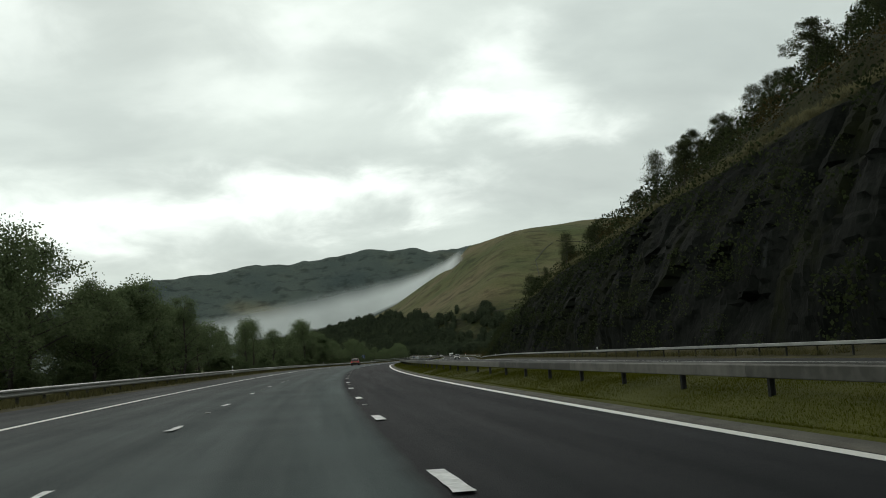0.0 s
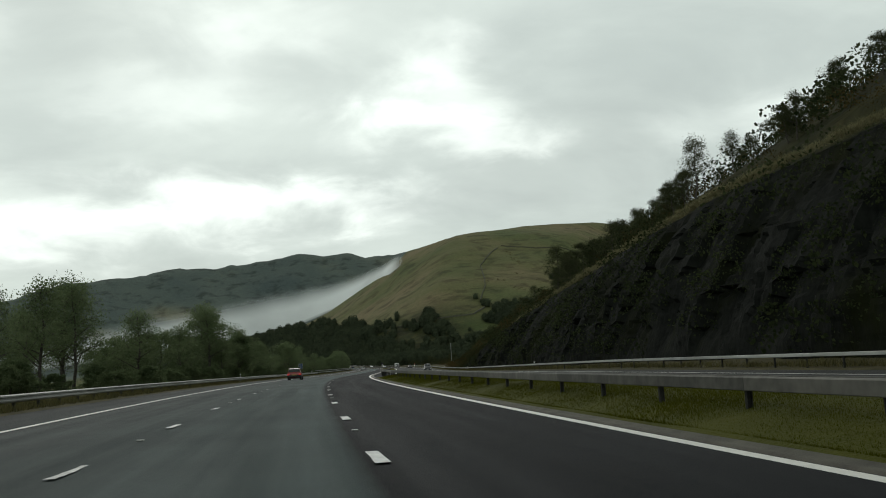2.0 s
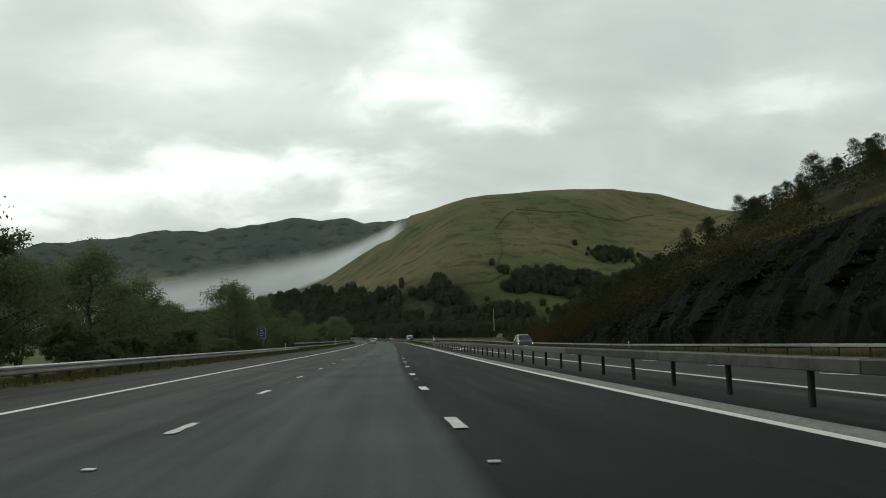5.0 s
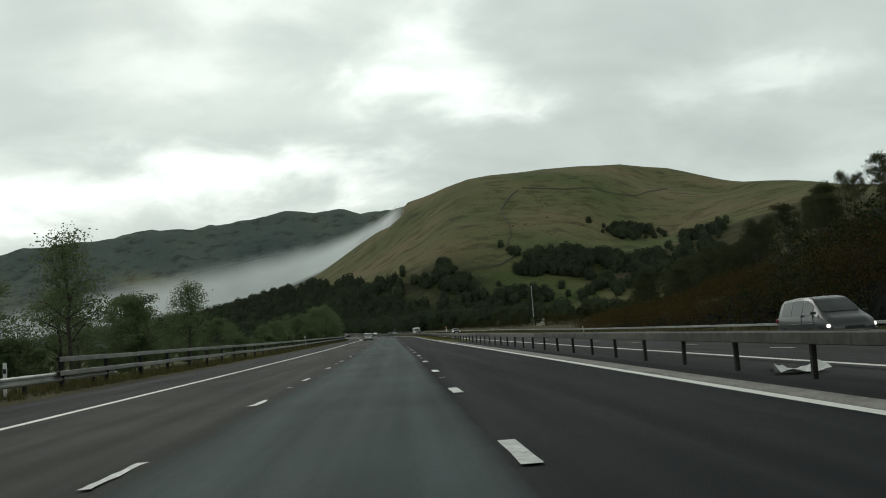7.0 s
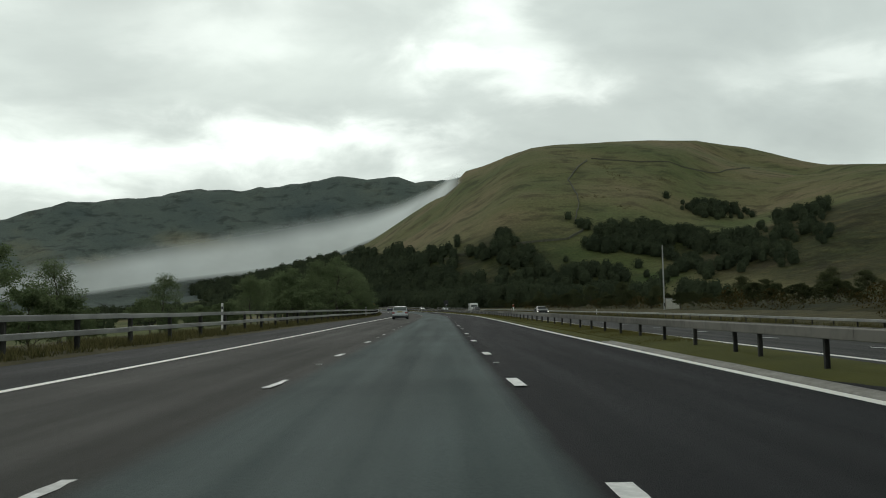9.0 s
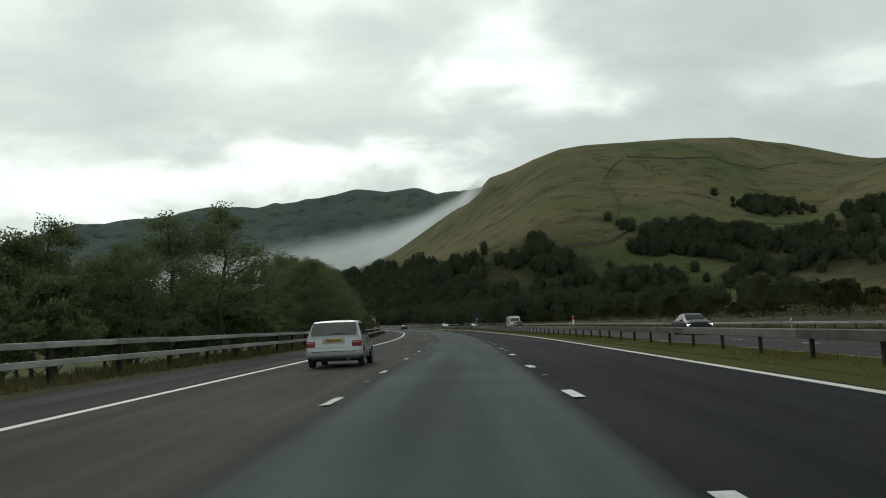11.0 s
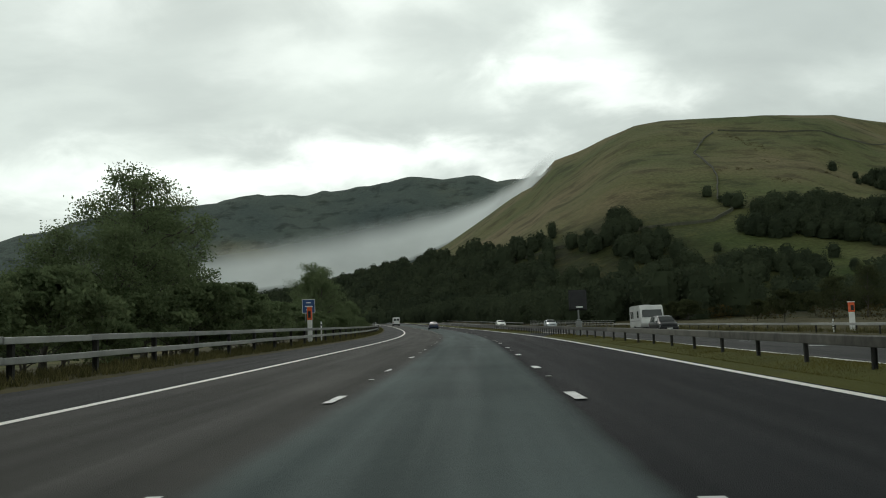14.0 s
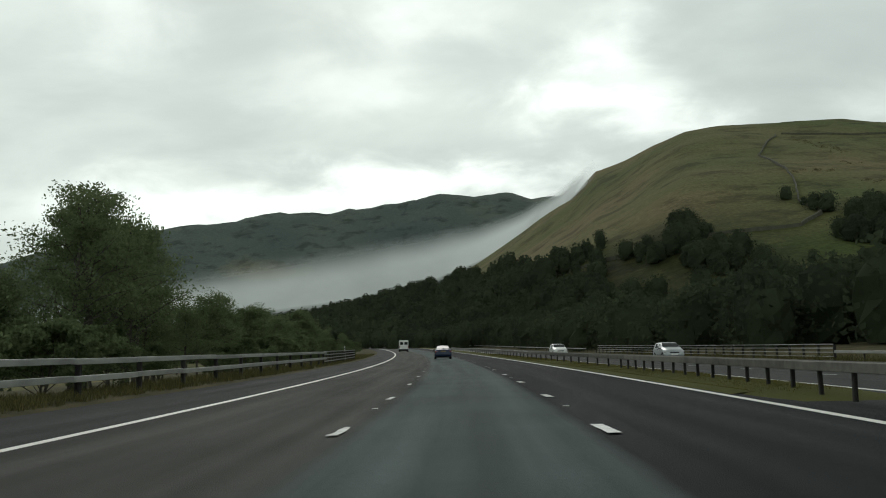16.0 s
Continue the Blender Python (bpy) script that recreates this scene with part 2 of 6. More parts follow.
LANES = lane_asphalt()
PAINT = material("road_paint", (0.76, 0.74, 0.69), (0.92, 0.90, 0.85), 6, 0.55, 0.2, 60, fine_mix=0.5, fine_scale=25)
WORN = material("worn_road_paint", (0.50, 0.50, 0.49), (0.95, 0.95, 0.94), 2.2, 0.6, 0.2, 60, fine_mix=0.45, fine_scale=9, vary=0.25)
POST = material("dark_post_steel", (0.012, 0.012, 0.011), (0.045, 0.043, 0.038), 3, 0.7, 0.2, 40, metal=0.3, vary=0.3)
CONCRETE = material("concrete", (0.055, 0.050, 0.040), (0.125, 0.115, 0.090), 2, 0.9, 0.4, 50)
GRASS = material("grass", (0.053, 0.059, 0.004), (0.082, 0.084, 0.008), 0.7, 0.95, 0.9, 18, spec=0.2)
VERGE = material("rough_verge", (0.035, 0.034, 0.014), (0.10, 0.085, 0.035), 0.5, 0.95, 0.9, 14, spec=0.2)


def wet_rock():
    """Dark blasted slate: damp black joints, mossy stains and a few pale grey patches."""
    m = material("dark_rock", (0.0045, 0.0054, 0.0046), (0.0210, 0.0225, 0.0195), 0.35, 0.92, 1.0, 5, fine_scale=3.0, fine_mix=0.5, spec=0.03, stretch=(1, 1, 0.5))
    n, l = m.node_tree.nodes, m.node_tree.links
    b = n["Principled BSDF"]
    base, t = b.inputs["Base Color"].links[0].from_socket, node(n, "ShaderNodeTexCoord")
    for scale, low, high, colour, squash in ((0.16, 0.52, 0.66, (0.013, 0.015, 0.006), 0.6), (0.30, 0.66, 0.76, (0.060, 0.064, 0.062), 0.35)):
        mp = node(n, "ShaderNodeMapping")
        mp.inputs["Scale"].default_value = (1, 1, squash)
        l.new(t.outputs["Object"], mp.inputs[0])
        q = node(n, "ShaderNodeTexNoise")
        q.inputs["Scale"].default_value, q.inputs["Detail"].default_value, q.inputs["Roughness"].default_value = scale, 7, 0.65
        l.new(mp.outputs[0], q.inputs["Vector"])
        f = node(n, "ShaderNodeMapRange")
        f.inputs[1].default_value, f.inputs[2].default_value = low, high
        l.new(q.outputs[0], f.inputs[0])
        x = node(n, "ShaderNodeMix", data="RGBA")
        x.inputs[7].default_value = (*colour, 1)
        l.new(f.outputs[0], x.inputs[0])
        l.new(base, x.inputs[6])
        base = x.outputs[2]
    l.new(base, b.inputs["Base Color"])
    return m


ROCK = wet_rock()
DARK_LEAF = thin(material("damp_fern_leaves", (0.020, 0.028, 0.012), (0.054, 0.066, 0.028), 0.05, 0.9, island=0.4, spec=0.03))
GROVE = thin(material("grove_leaves", (0.038, 0.050, 0.032), (0.074, 0.090, 0.052), 0.05, 0.9, island=0.15, spec=0.03))
BRACKEN = thin(material("bracken_leaves", (0.040, 0.033, 0.013), (0.088, 0.066, 0.024), 0.05, 0.9, island=0.4, spec=0.03))
BARK = material("bark", (0.03, 0.026, 0.02), (0.09, 0.08, 0.065), 6, 0.95, 0.8, 30)
LEAF = thin(material("leaves", (0.090, 0.124, 0.060), (0.172, 0.210, 0.106), 0.4, 0.95, island=0.25, spec=0.05))
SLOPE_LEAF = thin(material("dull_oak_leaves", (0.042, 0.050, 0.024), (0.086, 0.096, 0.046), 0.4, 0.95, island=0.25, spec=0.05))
WOOD_LEAF = thin(material("far_leaves", (0.066, 0.090, 0.052), (0.120, 0.150, 0.082), 0.05, 0.85, island=0.22, spec=0.05))


def moorland():
    """Fell grass, bracken and rushes in patches of many sizes; heathery ground, paled and blued for haze, on the far
    ridge by the zone value of the land.
    """
    m = bpy.data.materials.new("moorland")
    m.use_nodes = True
    n, l = m.node_tree.nodes, m.node_tree.links
    b = n["Principled BSDF"]
    b.inputs["Roughness"].default_value, b.inputs["Specular IOR Level"].default_value = 1.0, 0.1
    t = node(n, "ShaderNodeTexCoord")

    def noise_(scale, detail, stretch=(1, 1, 1), rough=0.55):
        mp = node(n, "ShaderNodeMapping")
        mp.inputs["Scale"].default_value = stretch
        l.new(t.outputs["Object"], mp.inputs[0])
        q = node(n, "ShaderNodeTexNoise")
        q.inputs["Scale"].default_value, q.inputs["Detail"].default_value, q.inputs["Roughness"].default_value = scale, detail, rough
        l.new(mp.outputs[0], q.inputs["Vector"])
        return q.outputs[0]

    def ramp_(v, *stops):
        r = node(n, "ShaderNodeValToRGB")
        el = r.color_ramp.elements
        full = [(p, c if isinstance(c, tuple) else (c, c, c)) for p, c in stops]
        el[0].position, el[0].color = full[0][0], (*full[0][1], 1)
        el[1].position, el[1].color = full[-1][0], (*full[-1][1], 1)
        for p, c in full[1:-1]:
            el.new(p).color = (*c, 1)
        l.new(v, r.inputs[0])
        return r.outputs[0]

    def mix_(f, a_, b_, blend="MIX"):
        q = node(n, "ShaderNodeMix", data="RGBA", blend=blend)
        for k, v in ((0, f), (6, a_), (7, b_)):
            if isinstance(v, float):
                q.inputs[k].default_value = v
            else:
                l.new(v, q.inputs[k])
        return q.outputs[2]

    fell = ramp_(noise_(0.009, 6), (0.34, (0.092, 0.110, 0.042)), (0.5, (0.132, 0.129, 0.057)), (0.66, (0.172, 0.143, 0.076)))
    # blue-grey and raised in tone: distance haze put into the ridge colour
    hazy_heather = ramp_(noise_(0.006, 6), (0.35, (0.082, 0.106, 0.102)), (0.55, (0.112, 0.136, 0.120)), (0.7, (0.175, 0.172, 0.118)))
    at = node(n, "ShaderNodeAttribute")
    at.attribute_name = "zone"
    sep_ = node(n, "ShaderNodeSeparateColor")
    l.new(at.outputs["Color"], sep_.inputs[0])
    field = ramp_(noise_(0.03, 5), (0.35, (0.050, 0.080, 0.022)), (0.65, (0.085, 0.115, 0.035)))
    col = mix_(sep_.outputs[0], fell, hazy_heather)
    col = mix_(sep_.outputs[1], col, field)
    bracken = ramp_(noise_(0.12, 6), (0.35, (0.016, 0.020, 0.008)), (0.55, (0.032, 0.032, 0.012)), (0.7, (0.065, 0.054, 0.020)))
    col = mix_(sep_.outputs[2], col, bracken)
    tussock = ramp_(noise_(0.05, 6, (0.8, 1.0, 1.0), 0.62), (0.36, 0.50), (0.50, 1.0))
    col = mix_(0.85, col, tussock, "MULTIPLY")
    grain = ramp_(noise_(0.6, 5), (0.3, 0.72), (0.7, 1.22))
    col = mix_(1.0, col, grain, "MULTIPLY")
    l.new(col, b.inputs["Base Color"])
    bp = node(n, "ShaderNodeBump")
    bp.inputs["Strength"].default_value, bp.inputs["Distance"].default_value = 0.6, 1.5
    l.new(noise_(0.12, 6), bp.inputs["Height"])
    l.new(bp.outputs[0], b.inputs["Normal"])
    return m


HILL = moorland()

# ---- the road's line ----
NODES = np.arange(-50.0, 1001.0, 50.0)
LINE = np.arange(-50.0, 1000.5, 1.0)


def running(values):
    total = np.concatenate([[0.0], np.cumsum((values[1:] + values[:-1]) / 2)])
    return total - total[50]


HEADING = running(np.interp(LINE, NODES, BEND) / 1000)
half = (HEADING[1:] + HEADING[:-1]) / 2
LINE_X = np.concatenate([[0.0], np.cumsum(-np.sin(half))])
LINE_Y = np.concatenate([[0.0], np.cumsum(np.cos(half))])
LINE_X, LINE_Y = LINE_X - LINE_X[50], LINE_Y - LINE_Y[50]
LINE_Z = running(np.interp(LINE, NODES, GRADE) / 100)


def along(s, d, z):
    """World places at s metres along the road, d to its right, z above it."""
    s, d, z = np.broadcast_arrays(np.asarray(s, float), np.asarray(d, float), np.asarray(z, float))
    th = np.interp(s, LINE, HEADING)
    return np.stack([np.interp(s, LINE, LINE_X) + d * np.cos(th), np.interp(s, LINE, LINE_Y) + d * np.sin(th), np.interp(s, LINE, LINE_Z) + z], -1)


def at_road(s, d, z=0.0, turn=0.0):
    """A pose on the road, its y along the road, turned by so many degrees."""
    x, y, h = along(s, d, z)
    return pose(x, y, h, 0, 0, math.degrees(np.interp(s, LINE, HEADING)) + turn)


def fall(s, d):
    """The far carriageway lies a little lower along the middle of the stretch."""
    drop = np.interp(s, [-50, 150, 290, 390, 560, 1000], [0, 0, -0.55, -0.55, -0.25, -0.25])
    return drop * np.clip((np.asarray(d, float) - 8.6) / 14, 0, 1.2)


def mesh_of(name, verts, faces, mat, smooth=False, uv=None):
    me = bpy.data.meshes.new(name)
    me.from_pydata(np.asarray(verts, float).tolist() if isinstance(verts, np.ndarray) else verts, [], faces.tolist() if isinstance(faces, np.ndarray) else faces)
    for m in (mat if isinstance(mat, (list, tuple)) else [mat]):
        me.materials.append(m)
    if smooth:
        me.polygons.foreach_set("use_smooth", [True] * len(me.polygons))
    if uv is not None:
        lay = me.uv_layers.new(name="uv")
        idx = np.empty(len(me.loops), int)
        me.loops.foreach_get("vertex_index", idx)
        lay.data.foreach_set("uv", np.asarray(uv, float)[idx].ravel())
    me.update()
    return me


def sheet(name, s, cols, mat, smooth=True):
    """A sheet along the road: cols(s, j) -> arrays of d and z for all columns."""
    s = np.asarray(s, float)
    d, z = cols(s)
    n, m = d.shape
    P = along(s[:, None], d, z + fall(s[:, None], d)).reshape(-1, 3)
    a = (np.arange(n - 1)[:, None] * m + np.arange(m - 1)[None]).ravel()
    F = np.stack([a, a + 1, a + m + 1, a + m], 1)
    uv = np.stack([d, np.broadcast_to(s[:, None], d.shape)], -1).reshape(-1, 2)
    return new(name, mesh_of(name, P, F, mat, smooth, uv))


def part(name, bm, mat, parent, label="", smooth=False):
    me = bpy.data.meshes.new(name)
    bm.to_mesh(me)
    bm.free()
    for m in (mat if isinstance(mat, (list, tuple)) else [mat]):
        me.materials.append(m)
    if smooth:
        me.polygons.foreach_set("use_smooth", [True] * len(me.polygons))
    ob = new(name, me)
    ob.parent = parent
    if label:
        ob["label"] = label
    return ob


def piece(name, me, parent, m=None):
    ob = new(name, me)
    ob.parent = parent
    if m is not None:
        ob.matrix_basis = m
    return ob


def smooth01(x, a, b):
    t = np.clip((x - a) / (b - a), 0, 1)
    return t * t * (3 - 2 * t)


def waves(x, y, seed, size, octaves=4):
    """Smooth uneven values in -1..1, vectorised value noise."""
    total, gain, norm = 0.0, 1.0, 0.0
    for k in range(octaves):
        u, v = np.asarray(x) / size * 2 ** k + seed * 17.3, np.asarray(y) / size * 2 ** k + seed * 5.7
        iu, iv = np.floor(u), np.floor(v)
        fu, fv = u - iu, v - iv
        fu, fv = fu * fu * (3 - 2 * fu), fv * fv * (3 - 2 * fv)

        def lattice(a, b):
            q = np.sin(a * 127.1 + b * 311.7 + seed * 74.7 + k * 19.19) * 43758.5453
            return (q - np.floor(q)) * 2 - 1

        val = (lattice(iu, iv) * (1 - fu) + lattice(iu + 1, iv) * fu) * (1 - fv) + (lattice(iu, iv + 1) * (1 - fu) + lattice(iu + 1, iv + 1) * fu) * fv
        total, norm, gain = total + val * gain, norm + gain, gain * 0.5
    return total / norm


# ---- the land ----
HUB = (78.0, 600.0)
# right-hand hill seen from the hub: bearing to the right (degrees), distance and height of its crest
HILL_B = [-40, -12, -5, 0, 3, 5, 7, 9, 11, 12.5, 14, 16, 18, 20, 22, 24, 27, 30, 33, 38, 44.5, 52, 65, 80, 100, 130]
HILL_R = [950, 950, 950, 950, 945, 940, 957, 974, 984, 968, 923, 824, 779, 791, 819, 853, 875, 902, 955, 915, 754, 612, 600, 560, 520, 480]
HILL_Z = [0, 30, 55, 77, 94, 111, 134, 158, 181, 204, 203, 197, 197, 202, 207, 213, 214, 211, 195, 166, 144, 118, 92, 72, 60, 50]
HILL_UP = [-0.1, -0.1, -0.1, -0.1, -0.1, -0.12, -0.09, -0.04, 0.05, 0.11, 0.11, 0.08, 0.07, 0.09, 0.18, 0.24, 0.27, 0.33, 0.45, 0.37, 0.25, 0.07, 0.1, 0.1, 0.1, 0.1]
# far ridge: bearing to the right and elevation of its skyline, all about 1280 m from the hub
RIDGE_B = [-75, -60, -45, -30, -23, -15.8, -11.5, -7.8, -5.1, -2.3, -0.5, 1.4, 3.4, 5.5, 6.9, 8.3, 10.1, 12, 18, 30]
RIDGE_E = [2.2, 2.5, 3.2, 4.4, 6.2, 8.35, 8.7, 9.4, 9.6, 9.75, 9.8, 10.25, 10.65, 10.55, 10.35, 10.0, 10.05, 10.4, 9.0, 5.0]
RIDGE_R = 1280.0


def road_frame(x, y):
    """Where a place lies against the road: s (by its y) and the distance to its right."""
    s = np.interp(y, LINE_Y, LINE)
    x0 = np.interp(y, LINE_Y, LINE_X) + np.where(y < LINE_Y[0], 0, 0)
    d = (x - x0) * np.cos(np.interp(s, LINE, HEADING))
    return s, d, np.interp(s, LINE, LINE_Z)


CUT_S = [-60, 50, 100, 122, 150, 173, 200, 222, 240, 271, 305, 322, 345, 370, 400, 460]
CUT_Z = [17.2, 16.2, 14.9, 14.0, 13.9, 13.0, 11.8, 10.9, 10.4, 9.4, 8.3, 6.5, 4.7, 2.2, 1.2, 0.9]


def cut_height(s):
    return np.interp(s, CUT_S, CUT_Z)


def land(x, y):
    s, d, zr = road_frame(x, y)
    # flat valley to the left, rising fellside to the right
    left = zr - 1.0 - 0.05 * np.clip(-d - 13, 0, 80) + waves(x, y, 3, 60) * np.clip((-d - 20) / 40, 0, 1) * 2.0
    bank = 1 - smooth01(s, 330, 470)
    upper = cut_height(s) + np.interp(s, [30, 90, 220], [0.95, 0.72, 0.50]) * np.clip(d - 34, 0, 40) * bank + waves(x, y, 5, 25) * 1.2
    right = zr + np.where(d > 34.5, upper * bank, 0) + (1 - bank) * (0.4 + 0.03 * np.clip(d - 30, 0, 300))
    z = np.where(d > 0, right, left)
    corridor = (1 - smooth01(np.abs(d - 7), 20, 26))
    z = z * (1 - corridor) + (zr - 1.3) * corridor
    dx, dy = x - HUB[0], y - HUB[1]
    r, b = np.hypot(dx, dy), np.degrees(np.arctan2(dx, dy))
    rc, zc = np.interp(b, HILL_B, HILL_R), np.interp(b, HILL_B, HILL_Z)
    foot = np.interp(b, [-40, 0, 10, 30, 60, 100], [620, 430, 250, 235, 200, 180])
    t = (r - foot) / (rc - foot)
    shape = np.clip(t, 0, 1) * (1.10 - 0.10 * np.clip(t, 0, 1) ** 4)
    # behind the brow the top goes on rising gently before it falls away
    beyond = np.clip(r - rc, 0, None)
    crown = np.interp(b, HILL_B, HILL_UP) * 300 * (1 - np.exp(-beyond / 300)) - 0.0004 * beyond ** 2
    rough = (waves(x, y, 7, 140, 5) * 7 + waves(x, y, 8, 35, 3) * 0.8) * np.clip(t * 2, 0, 1) * np.clip((1 - t) * 5, 0.12, 1)
    hill = 10 + (zc - 10) * shape + rough + crown
    hill = np.where((t > 0) & (y > 250) & (np.abs(b) < 130), hill, -50)
    hill = np.where(d > 20, hill, np.where(b < 12, hill, -50))
    tr = (r - 560) / (RIDGE_R - 560)
    zr2 = np.tan(np.radians(np.interp(b, RIDGE_B, RIDGE_E))) * RIDGE_R + 9 + 1 + waves(b * 22, 0 * b, 14, 62, 4) * 8 + waves(b * 22, 0 * b, 15, 15, 2) * 2.2
    ridge_t = np.where(tr < 1, np.clip(tr, 0, 1) ** 2.1, 1 - 0.5 * (tr - 1))
    ridge = (zr2 + 6) * ridge_t - 6 + (waves(x, y, 11, 200, 5) * 34 * np.clip(tr, 0, 1) ** 2 + waves(x, y, 12, 48, 4) * 12 * np.clip(tr * 1.4, 0, 1) ** 2) * np.clip((1 - tr) * 4, 0.26, 1)
    ridge = np.where((tr > 0) & (np.abs(b) < 100), ridge, -60)
    away = np.clip((np.abs(y - 400) - 900) / 1500, 0, 1) * 20
    return np.maximum(np.maximum(z, np.where((np.abs(d - 7) > 26) | (y > 1015), hill, -60)), np.where(r > 600, ridge, -60)) - np.where(r > 2300, away, 0)


def steps(*runs):
    v = []
    for a, b, h in runs:
        v += list(np.arange(a, b, h))
    return np.array(v + [runs[-1][1]])


gx = steps((-3600, -1200, 150), (-1200, -300, 30), (-300, -60, 12), (-60, 140, 5), (140, 700, 9), (700, 1500, 40), (1500, 3600, 150))
gy = steps((-2500, -300, 150), (-300, -40, 20), (-40, 760, 8), (760, 1550, 9), (1550, 2300, 20), (2300, 4200, 120))
GX, GY = np.meshgrid(gx, gy)
GZ = land(GX, GY)
n, m = GX.shape
a = (np.arange(n - 1)[:, None] * m + np.arange(m - 1)[None]).ravel()
ground = new("ground", mesh_of("ground", np.stack([GX, GY, GZ], -1).reshape(-1, 3), np.stack([a, a + 1, a + m + 1, a + m], 1), HILL, True))
rr_, bb_ = np.hypot(GX - HUB[0], GY - HUB[1]), np.degrees(np.arctan2(GX - HUB[0], GY - HUB[1]))
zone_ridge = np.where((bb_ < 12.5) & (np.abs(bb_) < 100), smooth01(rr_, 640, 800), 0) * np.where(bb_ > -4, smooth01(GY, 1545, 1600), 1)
zone_field = smooth01(waves(GX, GY, 71, 90, 3), 0.05, 0.35) * (1 - smooth01(GZ, 40, 75)) * np.where(GX > 60, 0.7, 0.5)
for fx_, fy_, fw_, fd_ in ((252, 842, 17, 20), (166, 930, 10, 20), (222, 905, 14, 16)):
    zone_field = np.maximum(zone_field, 1.4 * np.exp(-((GX - fx_) / fw_) ** 2 - ((GY - fy_) / fd_) ** 2))
zone_field = np.clip(zone_field, 0, 1)
gs_, gd_, _ = road_frame(GX, GY)
zone_bracken = smooth01(gd_, 20, 30) * (1 - smooth01(gd_, 110, 150)) * (1 - smooth01(gs_, 400, 520)) + 0.8 * smooth01(gd_, 20, 30) * (1 - smooth01(gd_, 100, 190)) * smooth01(gs_, 400, 520) * (1 - smooth01(GY, 960, 1020))
zone_bracken = zone_bracken + 0.75 * smooth01(GX, 262, 290) * (1 - smooth01(GX, 480, 560)) * smooth01(GY, 640, 720) * (1 - smooth01(GY, 900, 935))
zone_bracken = np.clip(zone_bracken, 0, 1)
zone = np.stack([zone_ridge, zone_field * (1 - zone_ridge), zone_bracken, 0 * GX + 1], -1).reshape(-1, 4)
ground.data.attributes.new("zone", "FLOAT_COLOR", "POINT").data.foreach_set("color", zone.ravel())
tagged(ground, "rough green and brown moorland rising to steep fells", "ground", kind="structure")

# ---- carriageways ----
S_ROAD = np.arange(-48, 996, 3.0)


def flat(ds, zs):
    return lambda s: (np.broadcast_to(np.array(ds, float), (len(s), len(ds))), np.broadcast_to(np.array(zs, float), (len(s), len(zs))))


road = sheet("road", S_ROAD, flat([-9.2, -5.8, -1.83, 1.83, 5.6, 6.25], [0] * 6), LANES)
tagged(road, "dark grey asphalt motorway carriageway with three lanes", "road", kind="structure")
far_road = sheet("far_road", S_ROAD, flat([8.6, 9.2, 12.9, 16.6, 20.3, 23.4], [0] * 6), LANES)
tagged(far_road, "grey asphalt carriageway for the oncoming traffic", "road", kind="structure")


def stripe(d, wide, runs, z=0.005, half_step=4.0):
    V, F = [], []
    for s0, s1 in runs:
        k = max(1, int(math.ceil((s1 - s0) / half_step)))
        ss = np.linspace(s0, s1, k + 1)
        base = len(V)
        P = along(np.repeat(ss, 2), np.tile([d - wide / 2, d + wide / 2], k + 1), z + fall(np.repeat(ss, 2), d))
        V += P.tolist()
        F += [(base + 2 * i, base + 2 * i + 1, base + 2 * i + 3, base + 2 * i + 2) for i in range(k)]
    return V, F


for nm, d, wide in (("edge_line", -5.83, 0.20), ("edge_line", 5.56, 0.20), ("edge_line", 9.15, 0.20), ("edge_line", 20.2, 0.20)):
    V, F = stripe(d, wide, [(-46, 990)])
    tagged(new(nm, mesh_of(nm, V, F, PAINT)), "solid white painted line along the carriageway edge", "road marking", kind="structure")



def ragged_mark(seed, wear):
    """A dash with chipped, worn edges."""
    q = random.Random(seed)
    ys = [-1.35 + q.uniform(0, 0.12) * wear] + [-1.16 + 0.212 * k + q.uniform(-0.03, 0.03) for k in range(14)] + [1.82 - q.uniform(0, 0.12) * wear]
    V, w0, w1 = [], 0.0, 0.0
    for y in ys:
        w0, w1 = 0.5 * w0 + 0.5 * q.uniform(0, 0.095) * wear, 0.5 * w1 + 0.5 * q.uniform(0, 0.095) * wear
        V += [(-0.10 + w0, y, 0), (0.10 - w1, y, 0)]
    return mesh_of("lane_mark", V, [(2 * k, 2 * k + 1, 2 * k + 3, 2 * k + 2) for k in range(15)], WORN)


WORN_MARKS, SOUND_MARKS = [ragged_mark(k, 0.85) for k in range(6)], [ragged_mark(20 + k, 0.25) for k in range(4)]
for d, first in ((-1.83, 0.0), (1.83, -0.45), (12.85, 2.0), (16.5, 4.0)):
    holder = tagged(new("lane_line"), "broken white line between two motorway lanes", "road marking", kind="structure")
    for k in range(-4, 109):
        piece("lane_mark", WORN_MARKS[(k * 5 + 1) % 6] if d < 0 else SOUND_MARKS[k % 4], holder, at_road(9 * k - 1 + first, d, 0.006 + float(fall(9 * k, d))))

